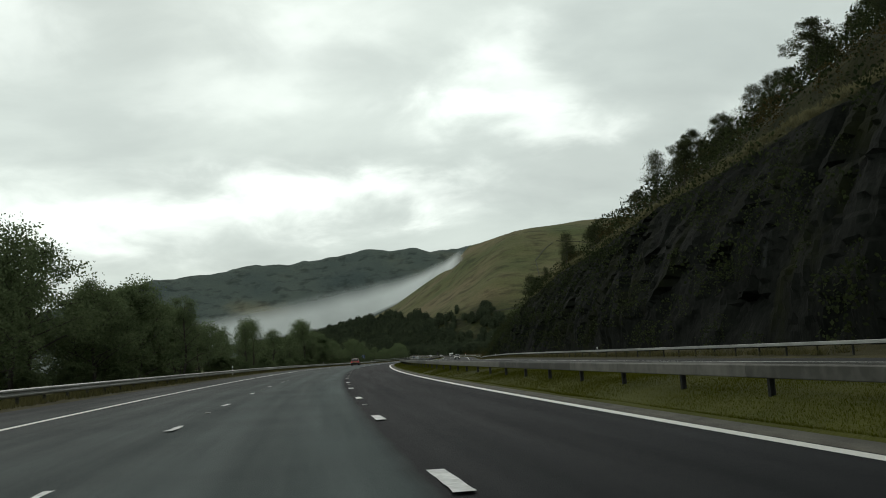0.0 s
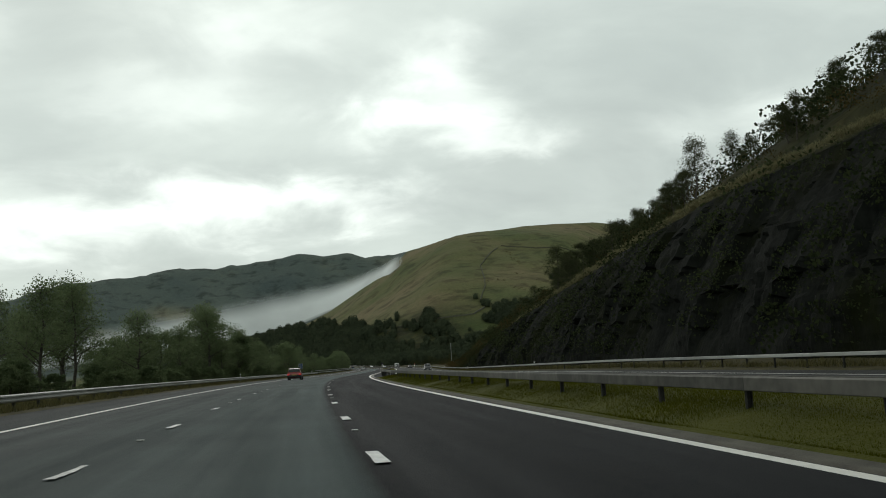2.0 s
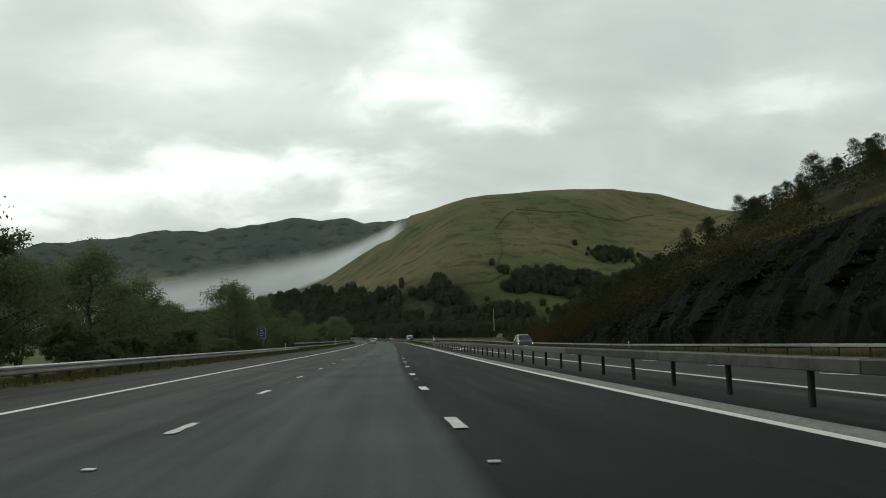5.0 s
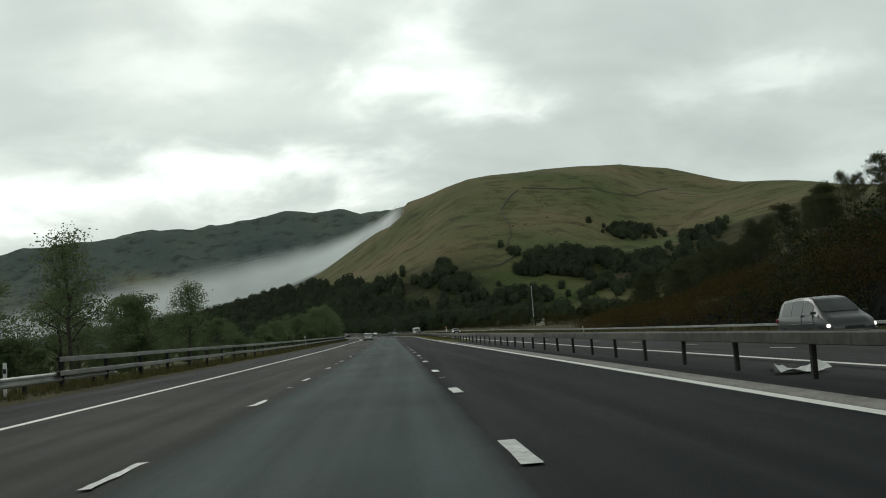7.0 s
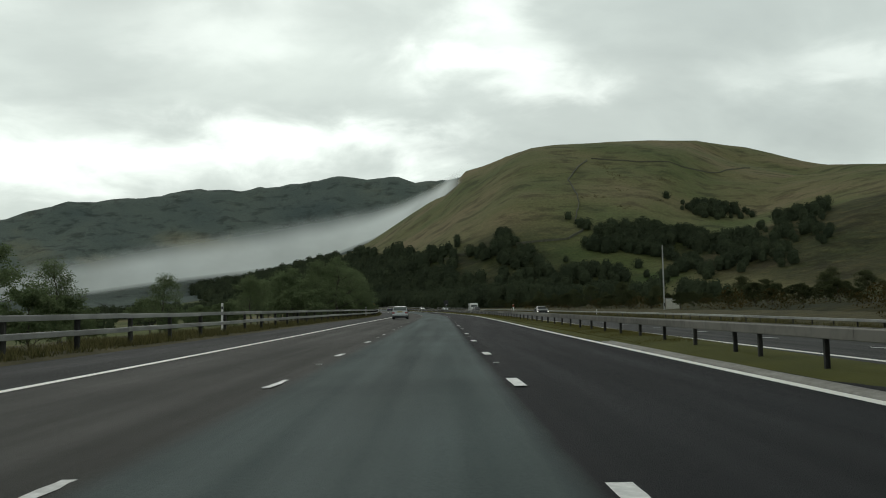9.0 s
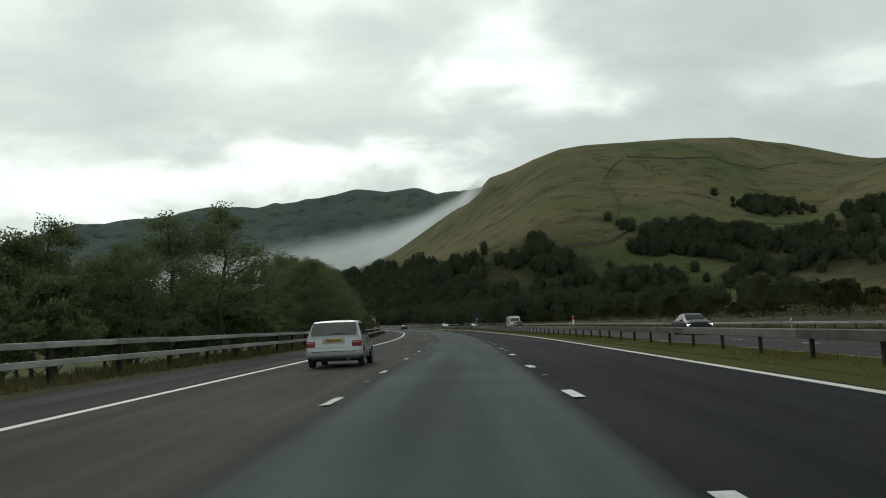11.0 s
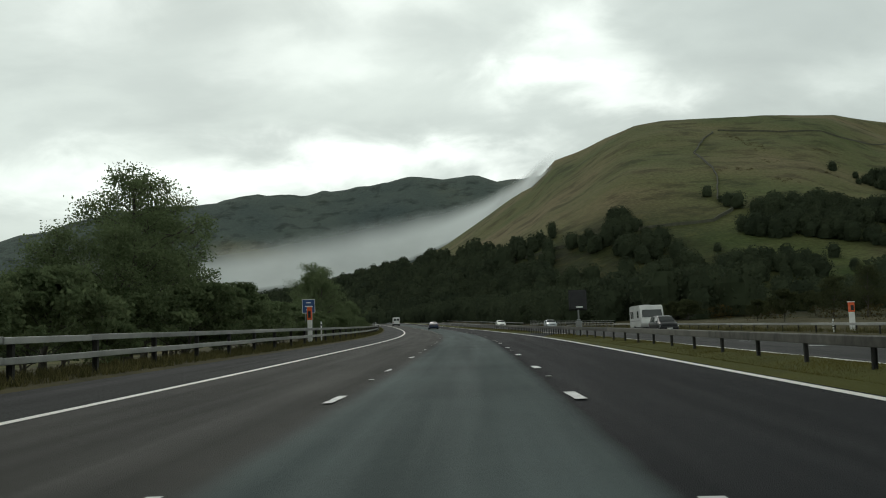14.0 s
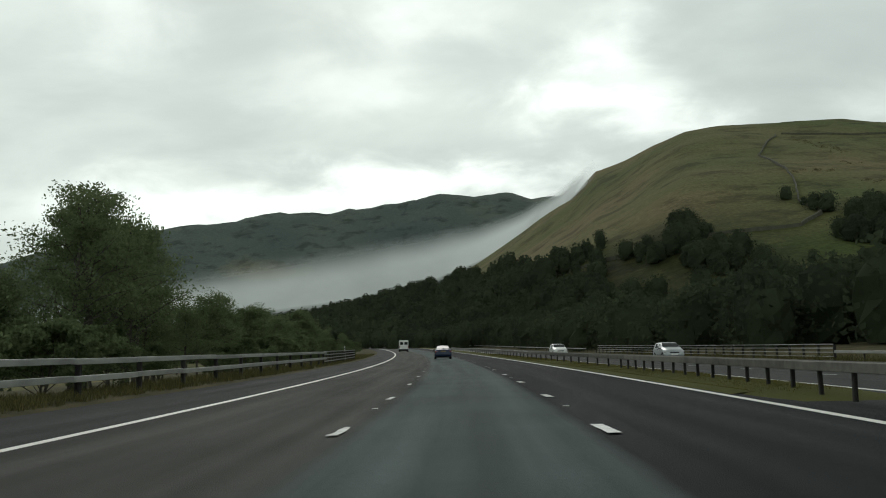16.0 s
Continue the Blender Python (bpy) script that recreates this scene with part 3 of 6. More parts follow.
# ---- reserve and verges ----
def reserve(s):
    asph = smooth01(s, 168, 176) * (1 - smooth01(s, 352, 372)) + smooth01(s, 592, 598) * (1 - smooth01(s, 614, 619))
    d = np.broadcast_to(np.array([6.0, 6.1, 6.6, 7.1, 7.9, 8.5, 8.75]), (len(s), 7)).copy()
    low, mound = np.array([0.0, 0.06, 0.20, 0.27, 0.24, 0.10, 0.0]), np.array([0.0, 0.06, 0.17, 0.27, 0.37, 0.38, 0.0])
    first = (1 - smooth01(s, 150, 178))[:, None]
    h = mound[None] * first + low[None] * 0.52 * (1 - first)
    return d, h * (1 - asph)[:, None] + asph[:, None] * -0.02 + waves(s[:, None], d, 4, 1.7) * 0.03 * (1 - asph)[:, None]


central = sheet("central_reserve", np.arange(-48, 990, 1.5), reserve, GRASS)
tagged(central, "narrow grassy strip between the two carriageways", "reserve", kind="structure")
pave = sheet("reserve_paving", np.arange(165, 620, 5.0), flat([6.0, 8.8], [-0.004, -0.004]), LANES)
tagged(pave, "dark paved middle strip between the carriageways", "reserve", kind="structure")

for s0, s1 in ((372, 593), (618, 740)):
    soil = sheet("reserve_edge", np.arange(s0, s1 + 1, 2.0), lambda q: (np.stack([5.74 + 0.07 * waves(q, q * 0, 16, 2.5, 3), q * 0 + 6.0, q * 0 + 6.3], -1), np.stack([q * 0 + 0.004, 0.03 + 0 * q, 0.06 + 0 * q], -1)), GRASS)
    tagged(soil, "ragged grass edge creeping over the asphalt", "reserve", kind="structure")


def west(s):
    d = -np.array([9.15, 9.3, 9.8, 10.6, 11.6, 13, 15, 18, 22, 28, 36, 48.0])
    z = np.array([0.0, 0.05, 0.06, 0.06, 0.0, -0.15, -0.35, -0.6, -0.8, -1.1, -1.5, -4])
    d = np.broadcast_to(d, (len(s), len(d)))
    return d, z[None] + waves(s[:, None], d, 9, 4.0) * 0.12 * np.clip((-d - 9.3) / 2, 0, 1)


tagged(sheet("verge_west", np.arange(-48, 990, 2.0), west, VERGE), "rough brown and green grass verge beside the hard shoulder", "verge", kind="structure")


def east(s):
    d = np.array([23.3, 23.5, 24.5, 25.5, 27.0, 29, 32, 36, 44.0])
    z = np.array([0.0, 0.05, 0.08, 0.12, 0.4, 0.7, 0.9, 0.9, -3])
    d = np.broadcast_to(d, (len(s), len(d)))
    return d, z[None] + waves(s[:, None], d, 6, 4.0) * 0.15 * np.clip((d - 23.5) / 2, 0, 1)


tagged(sheet("verge_east", np.arange(-48, 990, 2.0), east, VERGE), "rough yellowed grass verge beyond the far carriageway", "verge", kind="structure")


# the rock cutting beyond the far carriageway
def facets(u, v, size, seed):
    """Blocks with flat tilted faces: each cell of an uneven grid has its own depth and slope."""
    iu, iv = np.floor(u / size), np.floor(v / size)
    best, depth = np.full(u.shape, 1e9), np.zeros(u.shape)

    def pick(a, b, k):
        q = np.sin(a * 127.1 + b * 311.7 + seed * 74.7 + k * 41.3) * 43758.5453
        return q - np.floor(q)

    for du in (-1, 0, 1):
        for dv in (-1, 0, 1):
            a, b = iu + du, iv + dv
            cu, cv = (a + pick(a, b, 1)) * size, (b + pick(a, b, 2)) * size
            far = (u - cu) ** 2 + (v - cv) ** 2
            here = (pick(a, b, 3) - 0.5) * size + (u - cu) * (pick(a, b, 4) - 0.5) * 0.9 + (v - cv) * (pick(a, b, 5) - 0.5) * 0.7
            near = far < best
            best, depth = np.where(near, far, best), np.where(near, here, depth)
    return depth


def rock_face(s):
    rows = 60
    u = np.linspace(0, 1, rows)
    U, S = np.broadcast_to(u, (len(s), rows)), np.broadcast_to(s[:, None], (len(s), rows))
    top = cut_height(s)[:, None] - 0.3
    z = np.where(U < 0.8, top * (U / 0.8) ** 0.9, top + (U - 0.8) * 8)
    d = 27.2 + np.where(U < 0.8, 6.8 * (U / 0.8) ** 1.5, 6.8 + (U - 0.8) * 24)
    steep = np.clip(U * 6, 0, 1) * np.clip((0.85 - U) * 6, 0, 1)
    block = waves(S, z * 0.45, 21, 11.0, 3) * 1.6 + facets(S + z * 0.12, z * 0.7, 3.6, 5) * 0.34 + facets(S - z * 0.3, z * 1.1, 1.5, 6) * 0.30
    d = d - (block + waves(S, z, 23, 1.4, 3) * 0.22) * steep * np.clip(top / 8, 0.2, 1)
    return d, z + waves(S, U * 30, 24, 2.5, 3) * 0.25 * steep


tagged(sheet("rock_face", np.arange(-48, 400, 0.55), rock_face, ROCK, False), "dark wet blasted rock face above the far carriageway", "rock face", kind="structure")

# ---- small mesh helpers ----
def box(bm, x0, x1, y0, y1, z0, z1, bevel=0.0):
    vs = [bm.verts.new((x, y, z)) for z in (z0, z1) for y in (y0, y1) for x in (x0, x1)]
    fs = [bm.faces.new([vs[i] for i in f]) for f in ((0, 2, 3, 1), (4, 5, 7, 6), (0, 1, 5, 4), (2, 6, 7, 3), (0, 4, 6, 2), (1, 3, 7, 5))]
    if bevel:
        es = {e for f in fs for e in f.edges}
        bmesh.ops.bevel(bm, geom=list(es), offset=bevel, segments=1, affect="EDGES")
    return bm


def boxed(*a, **k):
    return box(bmesh.new(), *a, **k)


def tube(bm, points, radii, sides=8, caps=True):
    rings = []
    pts = [Vector(p) for p in points]
    for i, p in enumerate(pts):
        way = (pts[min(i + 1, len(pts) - 1)] - pts[max(i - 1, 0)]).normalized()
        u = way.orthogonal().normalized() if abs(way.z) < 0.9 else Vector((1, 0, 0))
        u = (u - way * u.dot(way)).normalized()
        v = way.cross(u)
        rings.append([bm.verts.new(p + (u * math.cos(k * math.tau / sides) + v * math.sin(k * math.tau / sides)) * radii[i]) for k in range(sides)])
    for a, b in zip(rings, rings[1:]):
        for k in range(sides):
            bm.faces.new((a[k], a[(k + 1) % sides], b[(k + 1) % sides], b[k]))
    if caps:
        bm.faces.new(rings[0][::-1])
        bm.faces.new(rings[-1])
    return bm


def disc(bm, centre, axis, r0, r1, width, sides=20):
    """A wheel-like solid round the x axis: outer radius r1, inner r0 on its outside face."""
    cx, cy, cz = centre
    prof = [(-width / 2, r1 * 0.95), (-width / 2 * 0.8, r1), (width / 2 * 0.8, r1), (width / 2, r1 * 0.95), (width / 2, r0)]
    rings = [[bm.verts.new((cx + axis * x, cy + r * math.cos(k * math.tau / sides), cz + r * math.sin(k * math.tau / sides))) for k in range(sides)] for x, r in prof]
    for a, b in zip(rings, rings[1:]):
        for k in range(sides):
            bm.faces.new((a[k], a[(k + 1) % sides], b[(k + 1) % sides], b[k]))
    bm.faces.new(rings[0])
    return bm


# ---- concrete edge channel and the road studs ----
def channel(s):
    d = np.broadcast_to(np.array([5.68, 5.71, 5.90, 5.98, 6.06]), (len(s), 5))
    z = np.broadcast_to(np.array([0.004, 0.035, 0.02, 0.05, -0.1]), (len(s), 5))
    return d, z + waves(s[:, None], d, 14, 2.0, 2) * 0.008


PALE_CONCRETE = material("pale_concrete", (0.17, 0.16, 0.14), (0.33, 0.32, 0.29), 1.2, 0.85, 0.4, 50, fine_mix=0.5, fine_scale=8)
for s0, s1, mat in ((-48, 171, CONCRETE), (171, 373, PALE_CONCRETE)):
    tagged(sheet("edge_channel", np.arange(s0, s1 + 0.1, 2.0), channel, mat), "worn concrete drainage channel along the inner carriageway edge", "kerb", kind="structure")

bm = boxed(-0.06, 0.06, -0.07, 0.07, 0, 0.018, bevel=0.006)
STUD = bpy.data.meshes.new("road_stud")
bm.to_mesh(STUD)
bm.free()
STUD.materials.append(material("stud_metal", (0.25, 0.25, 0.24), (0.5, 0.5, 0.48), 20, 0.4, metal=0.5))
for d, first in ((-1.83, 0.0), (1.83, -0.45)):
    holder = tagged(new("stud_line"), "row of small metal reflecting road studs between lane marks", "road stud", kind="structure")
    for k in range(-2, 52):
        piece("road_stud", STUD, holder, at_road(18 * k + 3.5 + first, d, 0.003))

# ---- safety barriers ----
W_BEAM = [(0.00, -0.155), (0.03, -0.14), (0.075, -0.115), (0.08, -0.065), (0.03, -0.03), (0.025, 0.03), (0.08, 0.065), (0.075, 0.115), (0.03, 0.14), (0.0, 0.155)]
BOX_RAIL = [(0.0, -0.08), (0.10, -0.08), (0.11, -0.07), (0.11, 0.07), (0.10, 0.08), (0.0, 0.08)]


FLAT_BEAM = [(0.0, -0.085), (0.05, -0.085), (0.06, -0.075), (0.06, 0.09), (0.05, 0.11), (0.0, 0.11)]


def rail(parent, profile, s0, s1, d, z, side, mat, drop=False):
    """One length of rail following the road, its face towards side."""
    ss = np.linspace(s0, s1, max(2, int((s1 - s0) / 3.0) + 1))
    prof = profile + [(-0.004, p[1]) for p in reversed(profile)] if profile is W_BEAM else profile
    off, up = np.array([p[0] for p in prof]), np.array([p[1] for p in prof])
    k = len(prof)
    D, Z = d + side * off[None] + 0 * ss[:, None], z + up[None] + 0 * ss[:, None]
    if drop:
        Z = Z + fall(ss[:, None], D)
    P = along(ss[:, None], D, Z).reshape(-1, 3)
    F = [(i * k + j, i * k + (j + 1) % k, (i + 1) * k + (j + 1) % k, (i + 1) * k + j) for i in range(len(ss) - 1) for j in range(k)]
    ob = new("rail", mesh_of("rail", P, F, mat))
    ob.parent = parent
    return ob


def post_mesh(h, wide=0.10, deep=0.055):
    bm = bmesh.new()
    t = 0.012
    box(bm, -deep, deep, -t / 2, t / 2, -0.3, h)
    box(bm, deep - t, deep, -wide / 2, wide / 2, -0.3, h - 0.002)
    box(bm, -deep, -deep + t, -wide / 2, wide / 2, -0.3, h - 0.002)
    me = bpy.data.meshes.new("post")
    bm.to_mesh(me)
    bm.free()
    me.materials.append(POST)
    return me


rnd = random.Random(4)
RAIL_DULL = material("weathered_rail", (0.052, 0.049, 0.041), (0.165, 0.155, 0.134), 1.3, 0.6, metal=0.2, vary=0.4, fine_mix=0.45, fine_scale=5)
RAIL_PALE = material("pale_rail", (0.24, 0.24, 0.23), (0.44, 0.44, 0.42), 0.9, 0.5, 0.1, 40, metal=0.35, vary=0.3)

central_barrier = tagged(new("central_barrier"), "dull grey steel crash barrier on dark posts in the middle reserve", "crash barrier")
POST_LOW = post_mesh(0.70, 0.075, 0.04)
s = -46.0
while s < 800:
    rail(central_barrier, FLAT_BEAM, s, s + 9.6, 6.96, 0.615, -1, RAIL_DULL)
    if s < 420 or s > 580:
        rail(central_barrier, FLAT_BEAM, s, s + 9.6, 7.18, 0.615, 1, RAIL_DULL)
    s += 9.62
# posts 3.2 m apart, each run set out on its own
for first, last, step in ((-43.1, 50, 3.2), (53.7, 198, 3.2), (199.45, 363, 3.2), (364.2, 462, 3.2), (463.2, 586, 3.2), (587.4, 640, 1.6), (641.8, 760, 3.2)):
    for s in np.arange(first, last, step):
        piece("post", POST_LOW, central_barrier, at_road(s, 7.07, 0, rnd.uniform(-3, 3)) @ pose(0, 0, 0, rnd.uniform(-1, 1), rnd.uniform(-1.5, 1.5), 0))

west_single = tagged(new("verge_barrier"), "single pale steel crash barrier beside the hard shoulder", "crash barrier")
s = -46.0
while s < 303:
    rail(west_single, W_BEAM, s, min(s + 9.6, 306), -10.25, 0.50, 1, RAIL_PALE)
    s += 9.62
POST_SHORT = post_mesh(0.60)
for k in range(110):
    piece("post", POST_SHORT, west_single, at_road(-45 + 3.2 * k, -10.35, 0, rnd.uniform(-3, 3)))

west_double = tagged(new("double_rail_barrier"), "pale steel barrier with two box rails on dark posts", "crash barrier")
s = 299.5
while s < 672:
    for z in (1.06, 0.60):
        rail(west_double, BOX_RAIL, s, s + 4.76, -10.15, z + rnd.uniform(-0.012, 0.012), 1, RAIL_PALE)
    s += 4.8
POST_TALL = post_mesh(1.12, 0.13, 0.07)
for k in range(78):
    piece("post", POST_TALL, west_double, at_road(300.2 + 4.8 * k, -10.24, 0, rnd.uniform(-2, 2)))

east_barrier = tagged(new("far_verge_barrier"), "pale steel crash barrier beyond the far carriageway", "crash barrier")
s = -46.0
while s < 980:
    if not 655 < s < 735:
        rail(east_barrier, BOX_RAIL, s, s + 9.6, 24.1, 0.66, -1, RAIL_PALE, True)
    s += 9.62
for k in range(290):
    s = -45 + 3.2 * k
    if not 655 < s < 735:
        piece("post", POST_LOW, east_barrier, at_road(s, 24.2, float(fall(s, 24.2))))


def parapet(s0, s1, d, drop, label):
    holder = tagged(new("bridge_parapet"), label, "parapet")
    for z in (0.35, 0.62, 0.89, 1.14):
        s = s0
        while s < s1 - 1:
            rail(holder, [(0, -0.03), (0.06, -0.03), (0.06, 0.03), (0, 0.03)], s, min(s + 6.0, s1), d, z, -1 if d > 0 else 1, RAIL_PALE, drop)
            s += 6.0
    for k in range(int((s1 - s0) / 2.5) + 1):
        s = s0 + 2.5 * k
        piece("post", POST_TALL, holder, at_road(s, d + (0.05 if d > 0 else -0.05), float(fall(s, d)) if drop else 0.0))


parapet(673, 708, -10.2, False, "pale metal bridge parapet with four thin rails")
parapet(657, 735, 24.3, True, "long pale metal bridge parapet with four thin rails")


# ---- trees ----
def tree_meshes(seed, h, leafy=1.0, wide=0.34, low=0.22, leaf=0.18, clump=1.0):
    """A trunk with limbs as one mesh, and a crown of loose leaves in clumps with gaps between."""
    r = random.Random(seed)
    g = np.random.default_rng(seed)
    bm = bmesh.new()
    tips = []
    lean = Vector((r.uniform(-0.08, 0.08), r.uniform(-0.08, 0.08), 0))
    spine = [Vector((0, 0, -0.3))]
    for k in range(1, 8):
        spine.append(Vector((r.uniform(-0.02, 0.02) * h, r.uniform(-0.02, 0.02) * h, 0)) + lean * h * k / 7 + Vector((0, 0, h * 0.9 * k / 7)))
    tube(bm, spine, [0.016 * h * (1 - 0.12 * k) + 0.01 for k in range(8)], 7)
    for k in range(19):
        f = low + (0.95 - low) * (k + r.random()) / 19
        i = min(6, int(f * 7))
        base = spine[i].lerp(spine[i + 1], f * 7 - i)
        a = k * 2.4 + r.uniform(-0.5, 0.5)
        reach = h * wide * (1.15 - 0.85 * max(0, f - 0.3) / 0.7) * r.uniform(0.65, 1.1)
        rise = r.uniform(0.35, 0.8)
        way = Vector((math.cos(a), math.sin(a), rise)).normalized()
        mid = base + way * reach * 0.5 + Vector((0, 0, 0.04 * h * r.random()))
        end = base + way * reach
        tube(bm, [base, mid, end], [0.0065 * h * (1.2 - f), 0.0045 * h * (1.2 - f), 0.006], 5, False)
        tips += [mid.lerp(end, 0.4), end]
        for j in range(4):
            q = mid.lerp(end, r.uniform(-0.3, 0.9))
            w = Vector((r.uniform(-1, 1), r.uniform(-1, 1), r.uniform(-0.2, 0.9))).normalized()
            t2 = q + w * reach * r.uniform(0.25, 0.45)
            tube(bm, [q, t2], [0.0025 * h, 0.005], 4, False)
            tips.append(t2)
    tips.append(spine[-1] + Vector((0, 0, 0.05 * h)))
    wood = bpy.data.meshes.new("trunk")
    bm.to_mesh(wood)
    bm.free()
    wood.materials.append(BARK)
    n_leaf = int(66 * leafy)
    C = np.repeat(np.array([list(t) for t in tips]), n_leaf, 0)
    size = np.repeat(g.uniform(0.032, 0.066, len(tips)) * h * clump, n_leaf)[:, None]
    P = C + np.clip(g.normal(0, 1, C.shape), -1.5, 1.5) * size * np.array([1, 1, 0.7])
    u = g.normal(0, 1, P.shape)
    u /= np.linalg.norm(u, axis=1)[:, None]
    v = np.cross(u, g.normal(0, 1, P.shape))
    v /= np.linalg.norm(v, axis=1)[:, None]
    L = (leaf * g.uniform(0.6, 1.3, len(P)))[:, None]
    V = np.stack([P - u * L * 0.5, P + v * L * 0.3, P + u * L * 0.55, P - v * L * 0.3], 1).reshape(-1, 3)
    F = np.arange(len(V)).reshape(-1, 4)
    return wood, mesh_of("crown", V, F, LEAF)


def tree(name, meshes, m, label, group):
    t = tagged(new(name), label, "tree", group)
    for nm, me in zip(("trunk", "crown"), meshes):
        o = new(nm, me)
        o.parent = t
    t.matrix_basis = m
    return t


KINDS = [tree_meshes(11, 10, 1.15), tree_meshes(12, 9, 1.3, 0.40, 0.15), tree_meshes(13, 11, 0.75, 0.28, 0.3), tree_meshes(14, 8, 1.4, 0.45, 0.10), tree_meshes(15, 10, 1.1, 0.36, 0.12), tree_meshes(16, 9, 0.6, 0.30, 0.32)]
KIND_H = [10, 9, 11, 8, 10, 9]
# finer foliage for the trees that the road passes closest
AIRY = [tree_meshes(41, 10, 1.35, 0.38, 0.18, 0.145, 0.72), tree_meshes(42, 10, 1.25, 0.32, 0.26, 0.145, 0.72), tree_meshes(43, 9, 1.5, 0.42, 0.12, 0.14, 0.75), tree_meshes(44, 10, 1.2, 0.36, 0.22, 0.145, 0.7)]
AIRY_H = [10, 10, 9, 10]


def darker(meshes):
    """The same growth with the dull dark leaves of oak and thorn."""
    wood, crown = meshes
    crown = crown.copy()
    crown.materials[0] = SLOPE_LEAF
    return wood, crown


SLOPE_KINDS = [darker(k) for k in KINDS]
BUSHES = [tree_meshes(21, 4, 1.5, 0.6, 0.05, 0.16), tree_meshes(22, 3, 1.5, 0.7, 0.04, 0.15)]
BUSH_H = [4, 3]


def plant(kind, heights, k, x, y, z, h, r, name, label, group):
    sc = h / heights[k]
    tree(name, kind[k], pose(x, y, z, 0, 0, r.uniform(0, 360)) @ Matrix.Diagonal((sc * r.uniform(0.9, 1.15), sc * r.uniform(0.9, 1.15), sc, 1)), label, group)


# belts of trees beside the hard shoulder: stretch, number, distance out, height
r = random.Random(31)
for s0, s1, count, d0, d1, h0, h1, pick in (
        (44, 112, 26, 15, 24, 6.5, 9.0, (0, 1, 3, 4)), (112, 165, 9, 16, 26, 6.0, 8.5, (2, 5, 5)), (112, 165, 5, 22, 32, 5, 6.5, (3, 4)),
        (165, 182, 6, 14.5, 24, 4.5, 5.6, (1, 3, 4)), (182, 262, 30, 14.5, 24, 6.0, 8.0, (0, 1, 2, 3, 4)), (262, 325, 14, 15, 26, 4.5, 6.6, (0, 1, 4, 5)), (325, 412, 16, 17, 40, 3.5, 5.5, (1, 3, 4)),
        (450, 476, 11, 14.5, 24, 5.2, 6.6, (0, 1, 3, 4)), (566, 590, 9, 15, 26, 3.8, 5.4, (1, 3, 4)), (590, 626, 9, 18, 34, 2.8, 4.2, (1, 3, 4)), (476, 552, 20, 17, 27, 5.5, 8.0, (0, 1, 4, 2)), (562, 582, 6, 15, 22, 6.0, 8.0, (0, 1, 4)), (626, 668, 9, 16, 22, 4.5, 6.5, (0, 4, 2)), (640, 650, 2, 15, 19, 9.0, 9.8, (2, 5)), (650, 702, 15, 15, 22, 5.4, 7.2, (0, 1, 3, 4)),
        (668, 800, 34, 15.5, 30, 4.0, 6.0, (1, 3, 4))):
    for k in range(count):
        s, d = s0 + (s1 - s0) * (k + r.random()) / count, -r.uniform(d0, d1)
        x, y, _ = along(s, d, 0)
        zr = np.interp(s, LINE, LINE_Z)
        plant(KINDS, KIND_H, r.choice(pick), x, y, zr - 0.45 - 0.02 * (-d - 12), r.uniform(h0, h1), r, "roadside_tree", "leafy green broadleaf tree in the belt beside the motorway", "trees beside the hard shoulder")
for s0, s1, count, d0, d1, h0, h1 in ((44, 330, 60, 12.8, 17, 1.3, 2.8), (330, 440, 22, 13, 24, 1.2, 2.6), (440, 640, 66, 12.8, 17, 1.8, 4.2), (640, 800, 26, 12.8, 16, 1.5, 3.2)):
    for k in range(count):
        s, d = s0 + (s1 - s0) * (k + r.random()) / count, -r.uniform(d0, d1)
        x, y, _ = along(s, d, 0)
        plant(BUSHES, BUSH_H, r.choice((0, 1)), x, y, np.interp(s, LINE, LINE_Z) - 0.35, r.uniform(h0, h1), r, "bush", "dense dark green shrub at the foot of the trees", "roadside shrubs")

